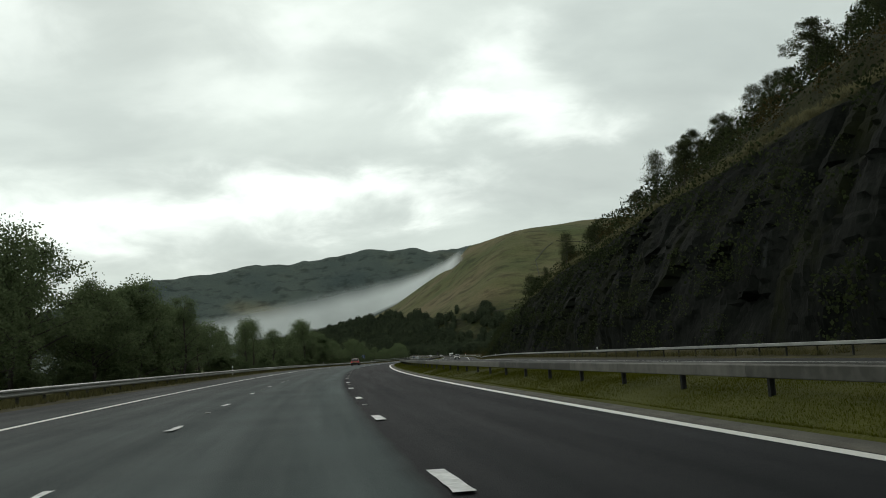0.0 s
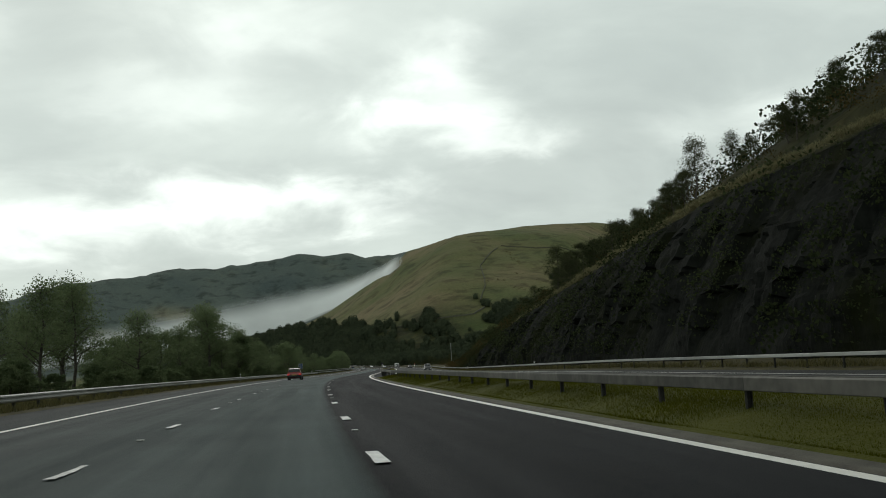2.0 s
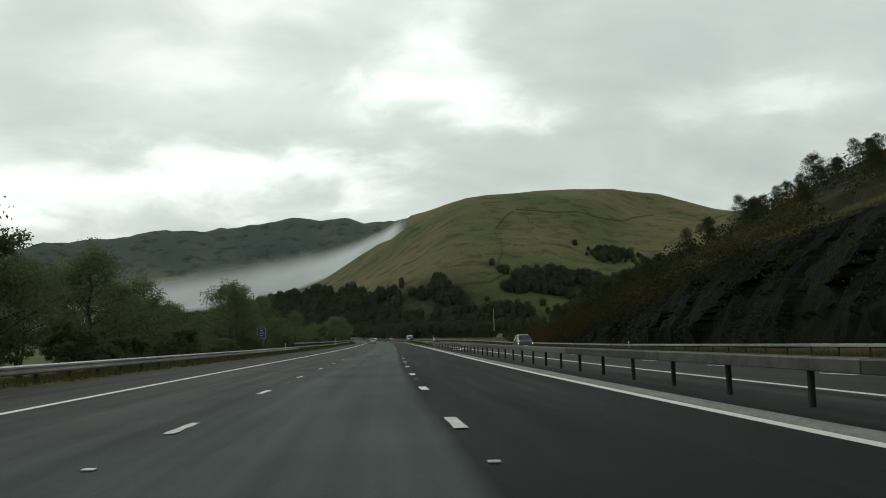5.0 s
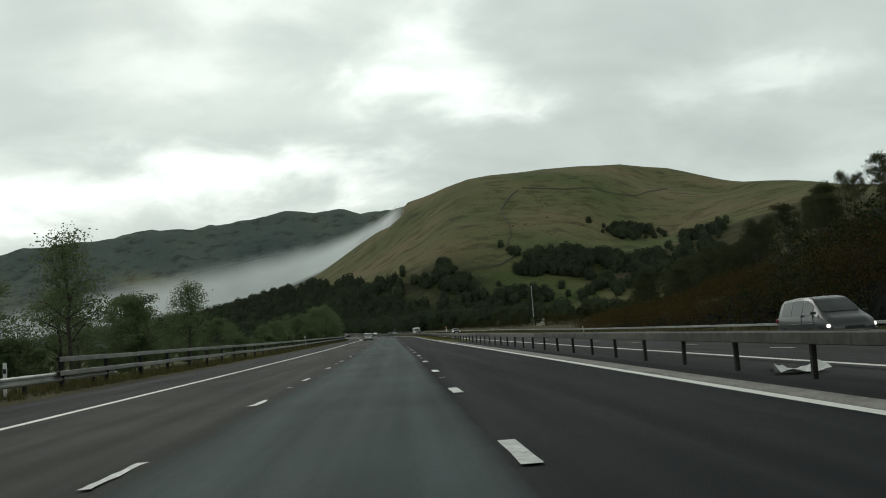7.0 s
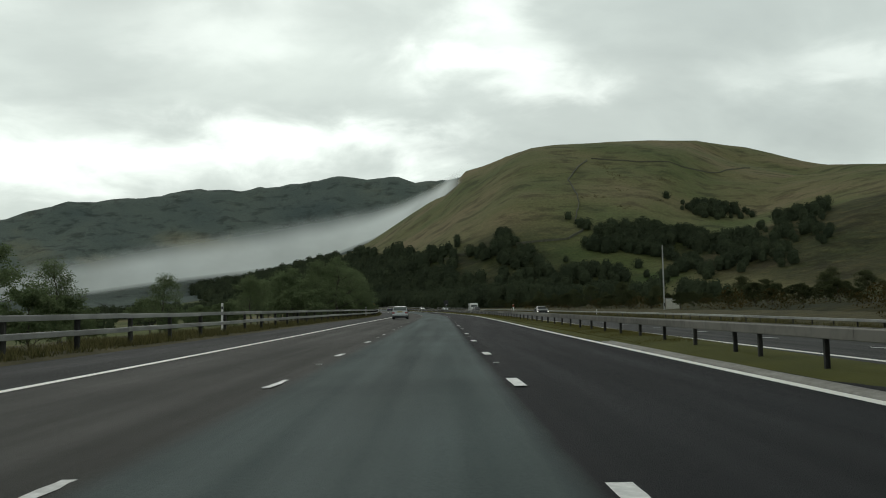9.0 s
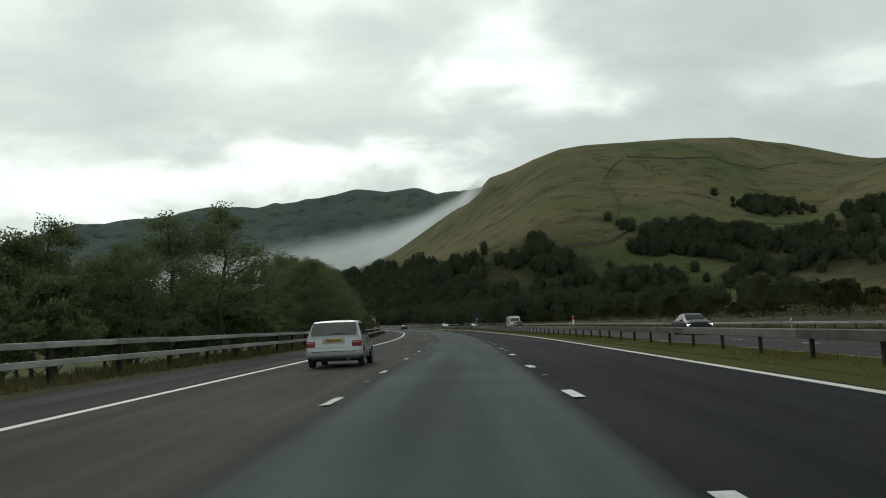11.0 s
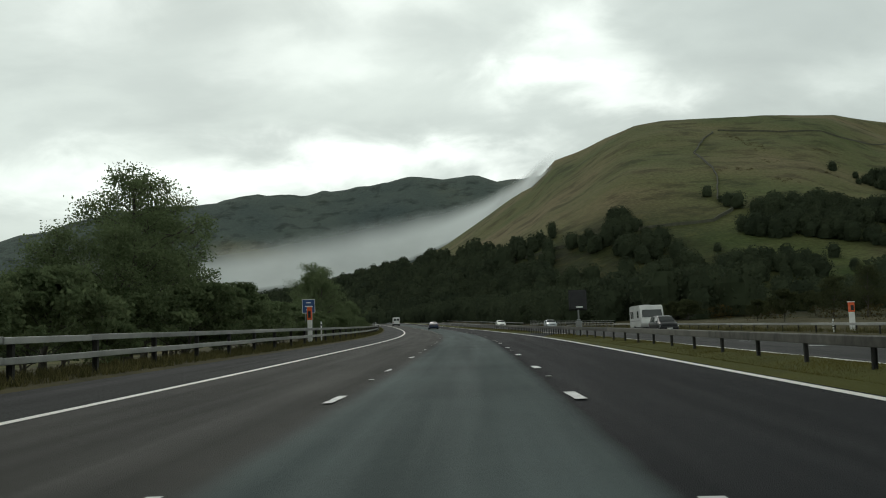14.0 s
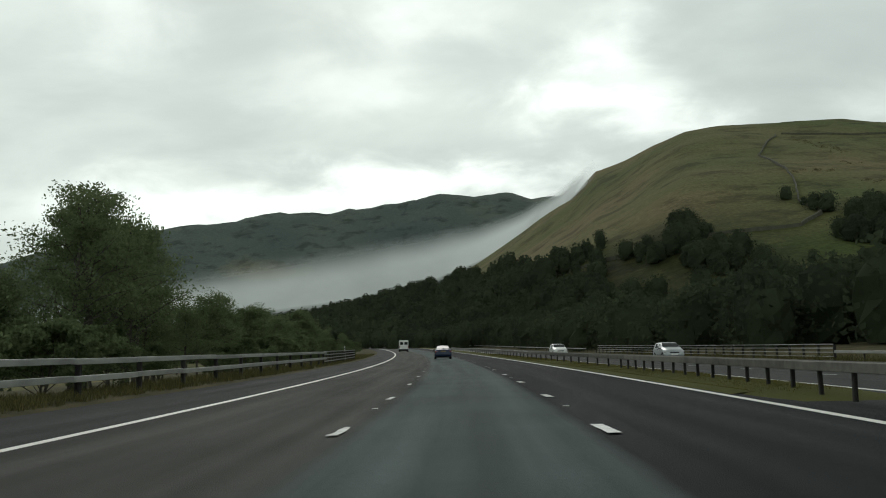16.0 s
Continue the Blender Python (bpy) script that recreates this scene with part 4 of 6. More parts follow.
# single trees that stand out of the belts
for s, d, h, k in ((50, 15.5, 10.2, 2), (57, 17, 10.6, 0), (46, 17, 9.5, 4), (65, 15.5, 8.4, 0), (72, 16.5, 8.6, 4), (78, 15.5, 9.7, 5), (92, 15.5, 8.0, 1), (110, 15.5, 7.2, 5), (136, 15.5, 8.2, 5), (144, 15.5, 9.0, 2), (146, 17, 9.4, 2), (163, 15.5, 8.0, 5), (184, 15.5, 7.6, 5), (201, 15.3, 11.0, 2), (204, 16.5, 11.6, 5), (208, 17, 11.2, 0), (224, 15.5, 9.4, 0), (293, 15.5, 8.4, 0), (299, 17, 9.0, 1),
                   (317, 15.5, 8.4, 2), (328, 15.5, 5.4, 3), (336, 18, 5.9, 3), (335, 13.5, 6.6, 5), (455, 17, 7.0, 1), (466, 12.6, 9.0, 5), (464, 14.2, 8.4, 2), (456, 14, 6.2, 4), (504, 14.3, 8.9, 4), (510, 14.5, 9.2, 0), (517, 14.3, 9.6, 4), (520.5, 15, 10.2, 2), (524, 14.3, 9.5, 0), (529, 14.5, 9.8, 4), (535, 14.3, 9.5, 0), (542, 14.2, 8.0, 3), (498, 16.5, 8.6, 4), (505, 15.6, 9.3, 0), (511, 17, 10.2, 5), (516, 16.5, 10.0, 4), (530, 15.8, 10.3, 2), (537, 17, 10.9, 4), (570, 16.6, 10.4, 5), (575, 17.6, 11.0, 5), (580, 18.2, 10.4, 2), (634, 15.5, 8.8, 2), (638, 16.5, 9.4, 5), (640, 17.5, 9.9, 2), (648, 18, 9.4, 0)):
    x, y, _ = along(s, -d, 0)
    kinds, tall_, k = (AIRY, AIRY_H, {0: 0, 1: 2, 2: 1, 3: 2, 4: 0, 5: 3}[k]) if s > 440 else (KINDS, KIND_H, k)
    plant(kinds, tall_, k, x, y, np.interp(s, LINE, LINE_Z) - 0.5, h, r, "roadside_tree", "tall airy broadleaf tree rising above the roadside belt", "trees beside the hard shoulder")

# a broad tree close behind the first stretch of barrier
x, y, _ = along(86, -13.4, 0)
plant(AIRY, AIRY_H, 1, x, y, np.interp(86, LINE, LINE_Z) - 0.5, 8.4, random.Random(31), "roadside_tree", "broad airy broadleaf tree close behind the barrier", "trees beside the hard shoulder")

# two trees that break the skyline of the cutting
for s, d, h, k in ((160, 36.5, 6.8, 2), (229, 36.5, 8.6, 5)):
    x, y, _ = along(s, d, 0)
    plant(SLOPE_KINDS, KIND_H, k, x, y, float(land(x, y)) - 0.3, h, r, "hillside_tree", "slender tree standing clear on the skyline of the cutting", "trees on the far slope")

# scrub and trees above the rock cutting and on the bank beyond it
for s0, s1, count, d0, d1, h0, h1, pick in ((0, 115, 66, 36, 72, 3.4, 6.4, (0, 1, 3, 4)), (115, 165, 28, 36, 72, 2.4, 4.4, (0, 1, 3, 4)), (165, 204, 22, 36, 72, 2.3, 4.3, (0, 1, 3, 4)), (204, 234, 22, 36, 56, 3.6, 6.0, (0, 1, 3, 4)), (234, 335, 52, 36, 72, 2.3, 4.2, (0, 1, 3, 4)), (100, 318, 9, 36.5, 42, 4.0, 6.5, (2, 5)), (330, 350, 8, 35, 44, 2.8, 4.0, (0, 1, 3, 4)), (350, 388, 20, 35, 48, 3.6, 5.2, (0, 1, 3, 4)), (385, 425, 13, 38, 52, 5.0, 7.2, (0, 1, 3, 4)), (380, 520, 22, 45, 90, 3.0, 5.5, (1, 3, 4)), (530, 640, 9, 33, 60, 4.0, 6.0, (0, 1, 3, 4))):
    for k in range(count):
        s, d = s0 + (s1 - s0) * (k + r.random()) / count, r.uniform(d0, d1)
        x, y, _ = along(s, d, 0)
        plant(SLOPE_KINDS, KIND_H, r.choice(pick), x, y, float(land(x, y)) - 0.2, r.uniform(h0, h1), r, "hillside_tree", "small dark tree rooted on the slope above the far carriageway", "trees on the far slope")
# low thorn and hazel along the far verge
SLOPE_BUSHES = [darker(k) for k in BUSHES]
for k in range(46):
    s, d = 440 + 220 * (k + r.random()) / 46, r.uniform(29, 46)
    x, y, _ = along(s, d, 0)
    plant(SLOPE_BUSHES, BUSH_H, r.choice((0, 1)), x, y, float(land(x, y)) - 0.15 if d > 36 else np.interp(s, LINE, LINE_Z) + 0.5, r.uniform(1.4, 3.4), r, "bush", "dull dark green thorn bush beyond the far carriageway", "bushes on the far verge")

# ---- far woods and groves, too many to count ----
def wood_stuff(name, places, heights, label, leaves=150, seed=5, broad=0.36, mat=None, size=(0.055, 0.12), core=True):
    g = np.random.default_rng(seed)
    n = len(places)
    P, H = np.repeat(places, leaves, 0), np.repeat(heights, leaves)
    t = g.uniform(0.08, 1, len(P))
    a = g.uniform(0, math.tau, len(P))
    lump = 1 + 0.28 * np.sin(a * 2 + np.repeat(g.uniform(0, 6, n), leaves)) + 0.18 * np.sin(a * 3 + t * 7 + np.repeat(g.uniform(0, 6, n), leaves))
    rad = H * broad * np.sqrt(np.clip(1 - ((t - 0.42) / 0.6) ** 2, 0.02, 1)) * lump * g.uniform(0.55, 1.0, len(P))
    C = P + np.stack([rad * np.cos(a), rad * np.sin(a), H * t], -1)
    u = g.normal(0, 1, C.shape)
    u /= np.linalg.norm(u, axis=1)[:, None]
    v = np.cross(u, g.normal(0, 1, C.shape))
    v /= np.linalg.norm(v, axis=1)[:, None]
    L = (H * g.uniform(*size, len(C)))[:, None]
    V = np.stack([C - u * L * 0.6, C + v * L * 0.4, C + u * L * 0.6, C - v * L * 0.4], 1).reshape(-1, 3)
    F = np.arange(len(V)).reshape(-1, 4)
    if core:
        # the dense dark inside of each crown, uneven and well within the loose leaves
        seg = 8
        tz = np.array([0.06, 0.22, 0.42, 0.62, 0.78, 0.87])
        ca = np.arange(seg) * math.tau / seg
        wide = broad * 0.74 * np.sqrt(np.clip(1 - ((tz - 0.42) / 0.55) ** 2, 0.03, 1))
        grow = g.uniform(0.72, 1.12, (n, len(tz), seg))
        inner = np.stack([wide[None, :, None] * grow * np.cos(ca), wide[None, :, None] * grow * np.sin(ca), tz[None, :, None] + 0 * grow], -1) * np.asarray(heights)[:, None, None, None] + np.asarray(places)[:, None, None, :]
        q = (np.arange(len(tz) - 1)[:, None] * seg + np.arange(seg)[None]).ravel()
        q2 = (np.arange(len(tz) - 1)[:, None] * seg + (np.arange(seg)[None] + 1) % seg).ravel()
        one = np.stack([q, q2, q2 + seg, q + seg], 1)
        F2 = (one[None] + (np.arange(n) * len(tz) * seg)[:, None, None]).reshape(-1, 4) + len(V)
        V, F = np.concatenate([V, inner.reshape(-1, 3)]), np.concatenate([F, F2])
    ob = new(name, mesh_of(name, V, F, mat or WOOD_LEAF))
    return tagged(ob, label, "woodland", kind="stuff")


g = np.random.default_rng(8)
scrub, scrub_h = [], []
for s0, s1, count, d0, d1, h0, h1 in ((-20, 335, 230, 34.6, 52, 0.8, 2.2), (330, 470, 110, 28.5, 52, 0.9, 2.4), (470, 640, 60, 29, 46, 0.9, 2.2)):
    for k in range(count):
        s, d = s0 + (s1 - s0) * (k + r.random()) / count, r.uniform(d0, d1)
        x, y, _ = along(s, d, 0)
        scrub.append((x, y, (float(land(x, y)) if d > 36 else max(float(land(x, y)), np.interp(s, LINE, LINE_Z) + (cut_height(s) if s < 330 else 0.6))) - 0.25))
        scrub_h.append(r.uniform(h0, h1))
wood_stuff("bank_scrub", np.array(scrub), np.array(scrub_h), "brownish green bracken and low scrub on the far bank", 200, 15, 0.75, BRACKEN, (0.045, 0.10), False)
scrub, scrub_h = [], []
for k in range(800):
    s, d = r.uniform(-20, 335), r.uniform(35.5, 76)
    x, y, _ = along(s, d, 0)
    scrub.append((x, y, float(land(x, y)) - 0.3))
    scrub_h.append(r.uniform(1.6, 3.6) * (1 if s < 165 else 0.75))
wood_stuff("slope_scrub", np.array(scrub), np.array(scrub_h), "dense dark green scrub on the slope above the rock", 110, 17, 0.6, DARK_LEAF, core=False)
scrub, scrub_h = [], []
for k in range(420):
    s, u = r.uniform(0, 340), r.uniform(0.02, 0.97)
    x, y, _ = along(s, 27.2 + 6.8 * u ** 1.5 - 0.5, 0)
    scrub.append((x, y, np.interp(s, LINE, LINE_Z) + cut_height(s) * u ** 0.9 - 0.6))
    scrub_h.append(r.uniform(0.9, 3.0))
wood_stuff("rock_face_scrub", np.array(scrub), np.array(scrub_h), "dark shrubs and ferns clinging to the wet rock face", 120, 16, 0.7, DARK_LEAF, core=False)
scrub, scrub_h = [], []
for k in range(620):
    s, u = r.uniform(262, 398), r.uniform(0.0, 1.0)
    if u < (330 - s) / 90:
        continue
    x, y, _ = along(s, 27.2 + 6.8 * u ** 1.5 - 0.4, 0)
    scrub.append((x, y, np.interp(s, LINE, LINE_Z) + cut_height(s) * u ** 0.9 - 0.3))
    scrub_h.append(r.uniform(0.7, 1.8))
wood_stuff("bracken_bank", np.array(scrub), np.array(scrub_h), "brown bracken covering the low end of the cutting", 180, 18, 0.8, BRACKEN, (0.05, 0.11), False)


def scatter(count, s0, s1, d0, d1):
    s, d = g.uniform(s0, s1, count), g.uniform(d0, d1, count)
    p = along(s, d, 0)
    p[:, 2] = land(p[:, 0], p[:, 1]) - 0.3
    return p


pl = np.concatenate([scatter(420, 660, 1000, 30, 75), scatter(420, 680, 1000, 75, 150), scatter(40, 600, 680, 50, 110), scatter(90, 690, 1000, 27, 33)])
open_side = (np.degrees(np.arctan2(pl[:, 0] - 65, pl[:, 1] - 482)) > 20.5 + 3 * waves(pl[:, 0], pl[:, 1], 34, 30, 2)) & (g.uniform(0, 1, len(pl)) < 0.8)
keep = ~open_side & (waves(pl[:, 0], pl[:, 1], 33, 60, 2) > -0.45) & (pl[:, 2] < np.interp(pl[:, 1], [650, 850, 930], [20, 24, 34]))
wood_stuff("valley_wood", pl[keep], g.uniform(5.5, 9.5, keep.sum()), "dark dense wood along the foot of the fell", 320, 5, 0.46, GROVE, (0.042, 0.09))
pl = np.concatenate([scatter(230, 800, 1000, -130, -14), scatter(150, 420, 800, -260, -60), scatter(200, 60, 420, -260, -50)])
flank_b, flank_r = np.radians(g.uniform(-16, 13, 330)), g.uniform(270, 430, 330)
fx, fy = HUB[0] + flank_r * np.sin(flank_b), HUB[1] + flank_r * np.cos(flank_b)
wood_stuff("flank_wood", np.column_stack([fx, fy, land(fx, fy) - 0.3]), g.uniform(5.5, 9, 330), "dark mixed wood over the shoulder of the fell", 190, 9, 0.40, GROVE, (0.045, 0.10))
wide_b = g.uniform(-9, 12, 2600)
wide_r = g.uniform(390, 930, 2600)
wide_b, wide_r = np.concatenate([wide_b, g.uniform(-8, 2.5, 650)]), np.concatenate([wide_r, g.uniform(740, 925, 650)])
inside = wide_r < np.interp(wide_b, [-9, 0, 2, 4, 6, 7.5, 9, 12], [930, 920, 875, 785, 640, 540, 430, 395]) * (1 + 0.05 * waves(wide_b * 30, wide_r, 37, 40, 2))
wide_b, wide_r = np.radians(wide_b[inside]), wide_r[inside]
fx, fy = HUB[0] + wide_r * np.sin(wide_b), HUB[1] + wide_r * np.cos(wide_b)
wood_stuff("shoulder_wood", np.column_stack([fx, fy, land(fx, fy) - 0.3]), g.uniform(5, 10, len(fx)) + 7 * g.uniform(0, 1, len(fx)) ** 4, "dark dense wood filling the valley mouth below the mist", 100, 10, 0.45, GROVE, (0.07, 0.14))
keep = waves(pl[:, 0], pl[:, 1], 35, 90, 2) > -0.1
wood_stuff("valley_trees", pl[keep], g.uniform(5, 9, keep.sum()), "scattered dark trees on the valley floor", seed=6, mat=GROVE)


def grove(centre, wide, deep, count):
    count, deep = int(count * 1.7), max(deep * 1.5, 11)
    q = np.stack([centre[0] + g.normal(0, wide, count), centre[1] + g.normal(0, deep, count)], -1)
    return np.column_stack([q, land(q[:, 0], q[:, 1]) - 0.3])


def between_lines(upper, lower, count):
    u, v = g.uniform(0, 1, count), g.uniform(0, 1, count)
    a, b = np.array(upper, float), np.array(lower, float)
    pa = np.stack([np.interp(u, np.linspace(0, 1, len(a)), a[:, k]) for k in (0, 1)], -1)
    pb = np.stack([np.interp(u, np.linspace(0, 1, len(b)), b[:, k]) for k in (0, 1)], -1)
    q = pa + (pb - pa) * v[:, None] + g.normal(0, 2.5, (count, 2))
    q = q[waves(q[:, 0], q[:, 1], 39, 26, 2) > -0.28]
    return np.column_stack([q, land(q[:, 0], q[:, 1]) - 0.3])


groves = np.concatenate([between_lines([(250, 937), (267, 945), (289, 955), (309, 957), (326, 945), (352, 945), (430, 940)], [(238, 912), (246, 899), (268, 897), (281, 880), (292, 850), (350, 830)], 520)]
                        + [grove(*c) for c in (((376, 1030), 8, 11, 19), ((396, 1042), 10, 11, 17), ((188, 944), 3, 5, 9), ((176, 938), 3, 5, 7), ((190, 912), 5, 10, 26), ((248, 962), 2, 3, 3), ((205, 862), 22, 10, 40), ((300, 830), 22, 12, 40))])
wood_stuff("fellside_groves", groves, g.uniform(4, 10.0, len(groves)), "dark groves of trees on the fellside", 380, 7, 0.52, GROVE, (0.042, 0.09))
rushes = []
for (x0, y0), (x1, y1), count in (((349, 1198), (336, 1104), 60), ((276, 1041), (295, 1040), 16), ((298, 1011), (306, 1004), 10), ((330, 1040), (352, 1048), 14), ((318, 1070), (326, 1066), 8), ((372, 1120), (400, 1128), 16)):
    f = g.uniform(0, 1, count)
    q = np.stack([x0 + (x1 - x0) * f, y0 + (y1 - y0) * f], -1) + g.normal(0, 3.0, (count, 2))
    rushes.append(np.column_stack([q, land(q[:, 0], q[:, 1]) - 0.4]))
rushes = np.concatenate(rushes)
wood_stuff("rush_beds", rushes, g.uniform(0.7, 1.4, len(rushes)), "dark rush beds and gorse in the damp hollows of the fell", 90, 19, 1.1, BRACKEN, (0.10, 0.20), False)


# ---- dry stone walls on the fell ----
STONE = material("wall_stone", (0.050, 0.052, 0.034), (0.100, 0.098, 0.068), 0.6, 0.95, 0.8, 3)


def field_wall(points, tall=1.2, wide=0.8):
    pts = []
    for (x0, y0), (x1, y1) in zip(points, points[1:]):
        k = max(2, int(math.hypot(x1 - x0, y1 - y0) / 5))
        pts += [(x0 + (x1 - x0) * i / k, y0 + (y1 - y0) * i / k) for i in range(k)]
    pts = np.array(pts + [points[-1]], float)
    pts[1:-1] += np.stack([waves(pts[1:-1, 0], pts[1:-1, 1], 41, 18, 2), waves(pts[1:-1, 1], pts[1:-1, 0], 42, 18, 2)], -1) * 2.0
    way = np.gradient(pts, axis=0)
    way /= np.linalg.norm(way, axis=1)[:, None]
    side = np.stack([way[:, 1], -way[:, 0]], -1) * wide / 2
    z = land(pts[:, 0], pts[:, 1])
    top = tall * (1 + 0.3 * waves(pts[:, 0], pts[:, 1], 43, 9, 2))
    V = np.stack([np.column_stack([pts + side, z - 1]), np.column_stack([pts + side * 0.7, z + top]), np.column_stack([pts - side * 0.7, z + top]), np.column_stack([pts - side, z - 1])], 1).reshape(-1, 3)
    F = [(4 * i + j, 4 * i + j + 1, 4 * i + j + 5, 4 * i + j + 4) for i in range(len(pts) - 1) for j in range(3)]
    tagged(new("field_wall", mesh_of("field_wall", V, F, STONE)), "dark dry stone wall running over the fellside", "stone wall", "field walls")


field_wall([(339, 1207), (311, 1158), (291, 1119), (280, 1068), (271, 1034), (258, 998), (250, 973), (247, 951)], 1.1, 0.8)
field_wall([(346, 1213), (383, 1190), (434, 1193), (490, 1228), (560, 1296)], 1.1)
field_wall([(144, 1059), (149, 994), (159, 974), (179, 942), (198, 937), (232, 938), (247, 951)], 1.4, 1.2)


# ---- rough grass along the barriers and verges ----
def grass_strip(name, runs, blades, tall, mat, label, seed, loose=0.09):
    """Loose tufts of bent blades; runs are (s0, s1, d0, d1, height of the ground, share)."""
    slim = 0.016 if tall > 0.1 else 0.009
    g2 = np.random.default_rng(seed)
    V = []
    share = np.array([q[5] * (q[1] - q[0]) for q in runs], float)
    share /= share.sum()
    for (s0, s1, d0, d1, z0, _), f in zip(runs, share):
        n_ = int(blades * f / 9)
        cs, cd = g2.uniform(s0, s1, n_), g2.uniform(d0, d1, n_)
        h = tall * (0.55 + 0.6 * np.clip(waves(cs, cd, seed, 2.5, 3) + 0.3, 0, 1.2))
        S = np.repeat(cs, 9) + g2.normal(0, loose, n_ * 9)
        D = np.clip(np.repeat(cd, 9) + g2.normal(0, loose, n_ * 9), d0, d1)
        H = np.repeat(h, 9) * g2.uniform(0.5, 1.15, n_ * 9)
        a = g2.uniform(0, math.tau, n_ * 9)
        wx, wy = np.cos(a) * slim, np.sin(a) * slim
        lx, ly = g2.normal(0, 0.5, n_ * 9) * H, g2.normal(0, 0.5, n_ * 9) * H
        base = (z0(D) if callable(z0) else z0) + fall(S, D)
        p0, p1, p2 = along(S - wx, D - wy, base - 0.03), along(S + wx, D + wy, base - 0.03), along(S + lx, D + ly, base + H)
        V.append(np.stack([p0, p1, p2], 1).reshape(-1, 3))
    V = np.concatenate(V)
    tagged(new(name, mesh_of(name, V, np.arange(len(V)).reshape(-1, 3), mat)), label, "grass", kind="stuff")


BLADE_G = thin(material("green_blades", (0.060, 0.066, 0.004), (0.092, 0.096, 0.009), 0.35, 0.85, island=0.3, spec=0.1))
BLADE_O = thin(material("olive_blades", (0.092, 0.084, 0.026), (0.155, 0.138, 0.044), 0.3, 0.9, island=0.4, spec=0.1))
BLADE_B = thin(material("dry_blades", (0.060, 0.060, 0.024), (0.155, 0.138, 0.060), 0.3, 0.85, island=0.6, spec=0.1))
grass_strip("reserve_grass", [(0, 162, 6.15, 8.5, lambda q: np.interp(q, [6.0, 6.1, 6.6, 7.1, 7.9, 8.5], [0.0, 0.06, 0.17, 0.27, 0.37, 0.38]), 1.0)], 330000, 0.05, BLADE_G, "short green grass in the middle reserve", 81, 0.5)
grass_strip("worn_reserve_grass", [(a_, b_, 6.25, 8.4, lambda q: 0.52 * np.interp(q, [6.0, 6.1, 6.6, 7.1, 7.9, 8.5], [0.0, 0.06, 0.20, 0.27, 0.24, 0.10]), 1.0) for a_, b_ in ((370, 594), (618, 720))], 290000, 0.05, BLADE_O, "short olive brown grass in the middle reserve", 84, 0.5)
grass_strip("verge_grass", [(0, 300, -13.0, -9.4, 0.04, 1.0), (300, 660, -12.6, -9.4, 0.04, 1.2), (660, 760, -12.6, -9.4, 0.04, 0.6)], 190000, 0.32, BLADE_B, "rough dry grass along the hard shoulder barrier", 82)
grass_strip("far_verge_grass", [(40, 720, 23.6, 29.0, 0.15, 1.0)], 120000, 0.45, BLADE_B, "tall dry grass on the far verge", 83)

DRY = thin(material("pale_dry_grass", (0.15, 0.14, 0.07), (0.26, 0.24, 0.13), 0.3, 0.9, island=0.4, spec=0.1))
grass_strip("ledge_grass", [(s, s + 6, 33.5, 34.7, float(cut_height(s + 3)) + 0.05, 1.0) for s in range(-10, 330, 6)], 60000, 0.55, DRY, "pale dry grass along the top edge of the rock face", 85)

# ---- low mist lying in the valley and drifting up over the shoulder of the fell ----
MIST = bpy.data.materials.new("mist")
MIST.use_nodes = True
mn, ml = MIST.node_tree.nodes, MIST.node_tree.links
mn.clear()
mo = node(mn, "ShaderNodeOutputMaterial")
mix = node(mn, "ShaderNodeMixShader")
clear = node(mn, "ShaderNodeBsdfTransparent")
vapour = node(mn, "ShaderNodeMixShader", i0=0.15)
front, back = node(mn, "ShaderNodeBsdfDiffuse", i0=(0.92, 0.94, 0.94, 1)), node(mn, "ShaderNodeBsdfTranslucent", i0=(0.92, 0.94, 0.94, 1))
dens = node(mn, "ShaderNodeAttribute")
dens.attribute_name = "thickness"
mt = node(mn, "ShaderNodeTexCoord")
mm = node(mn, "ShaderNodeMapping")
mm.inputs["Scale"].default_value = (1, 1, 1.3)
nz = node(mn, "ShaderNodeTexNoise")
nz.inputs["Scale"].default_value, nz.inputs["Detail"].default_value = 0.010, 5
gain = node(mn, "ShaderNodeMapRange")
gain.inputs[1].default_value, gain.inputs[2].default_value, gain.inputs[3].default_value, gain.inputs[4].default_value = 0.30, 0.62, 0.82, 1.0
mul = node(mn, "ShaderNodeMath", op="MULTIPLY")
ml.new(mt.outputs["Object"], mm.inputs[0])
ml.new(mm.outputs[0], nz.inputs["Vector"])
ml.new(nz.outputs[0], gain.inputs[0])
ml.new(gain.outputs[0], mul.inputs[0])
ml.new(dens.outputs["Fac"], mul.inputs[1])
ml.new(front.outputs[0], vapour.inputs[1])
ml.new(back.outputs[0], vapour.inputs[2])
ml.new(mul.outputs[0], mix.inputs[0])
ml.new(clear.outputs[0], mix.inputs[1])
ml.new(vapour.outputs[0], mix.inputs[2])
ml.new(mix.outputs[0], mo.inputs[0])

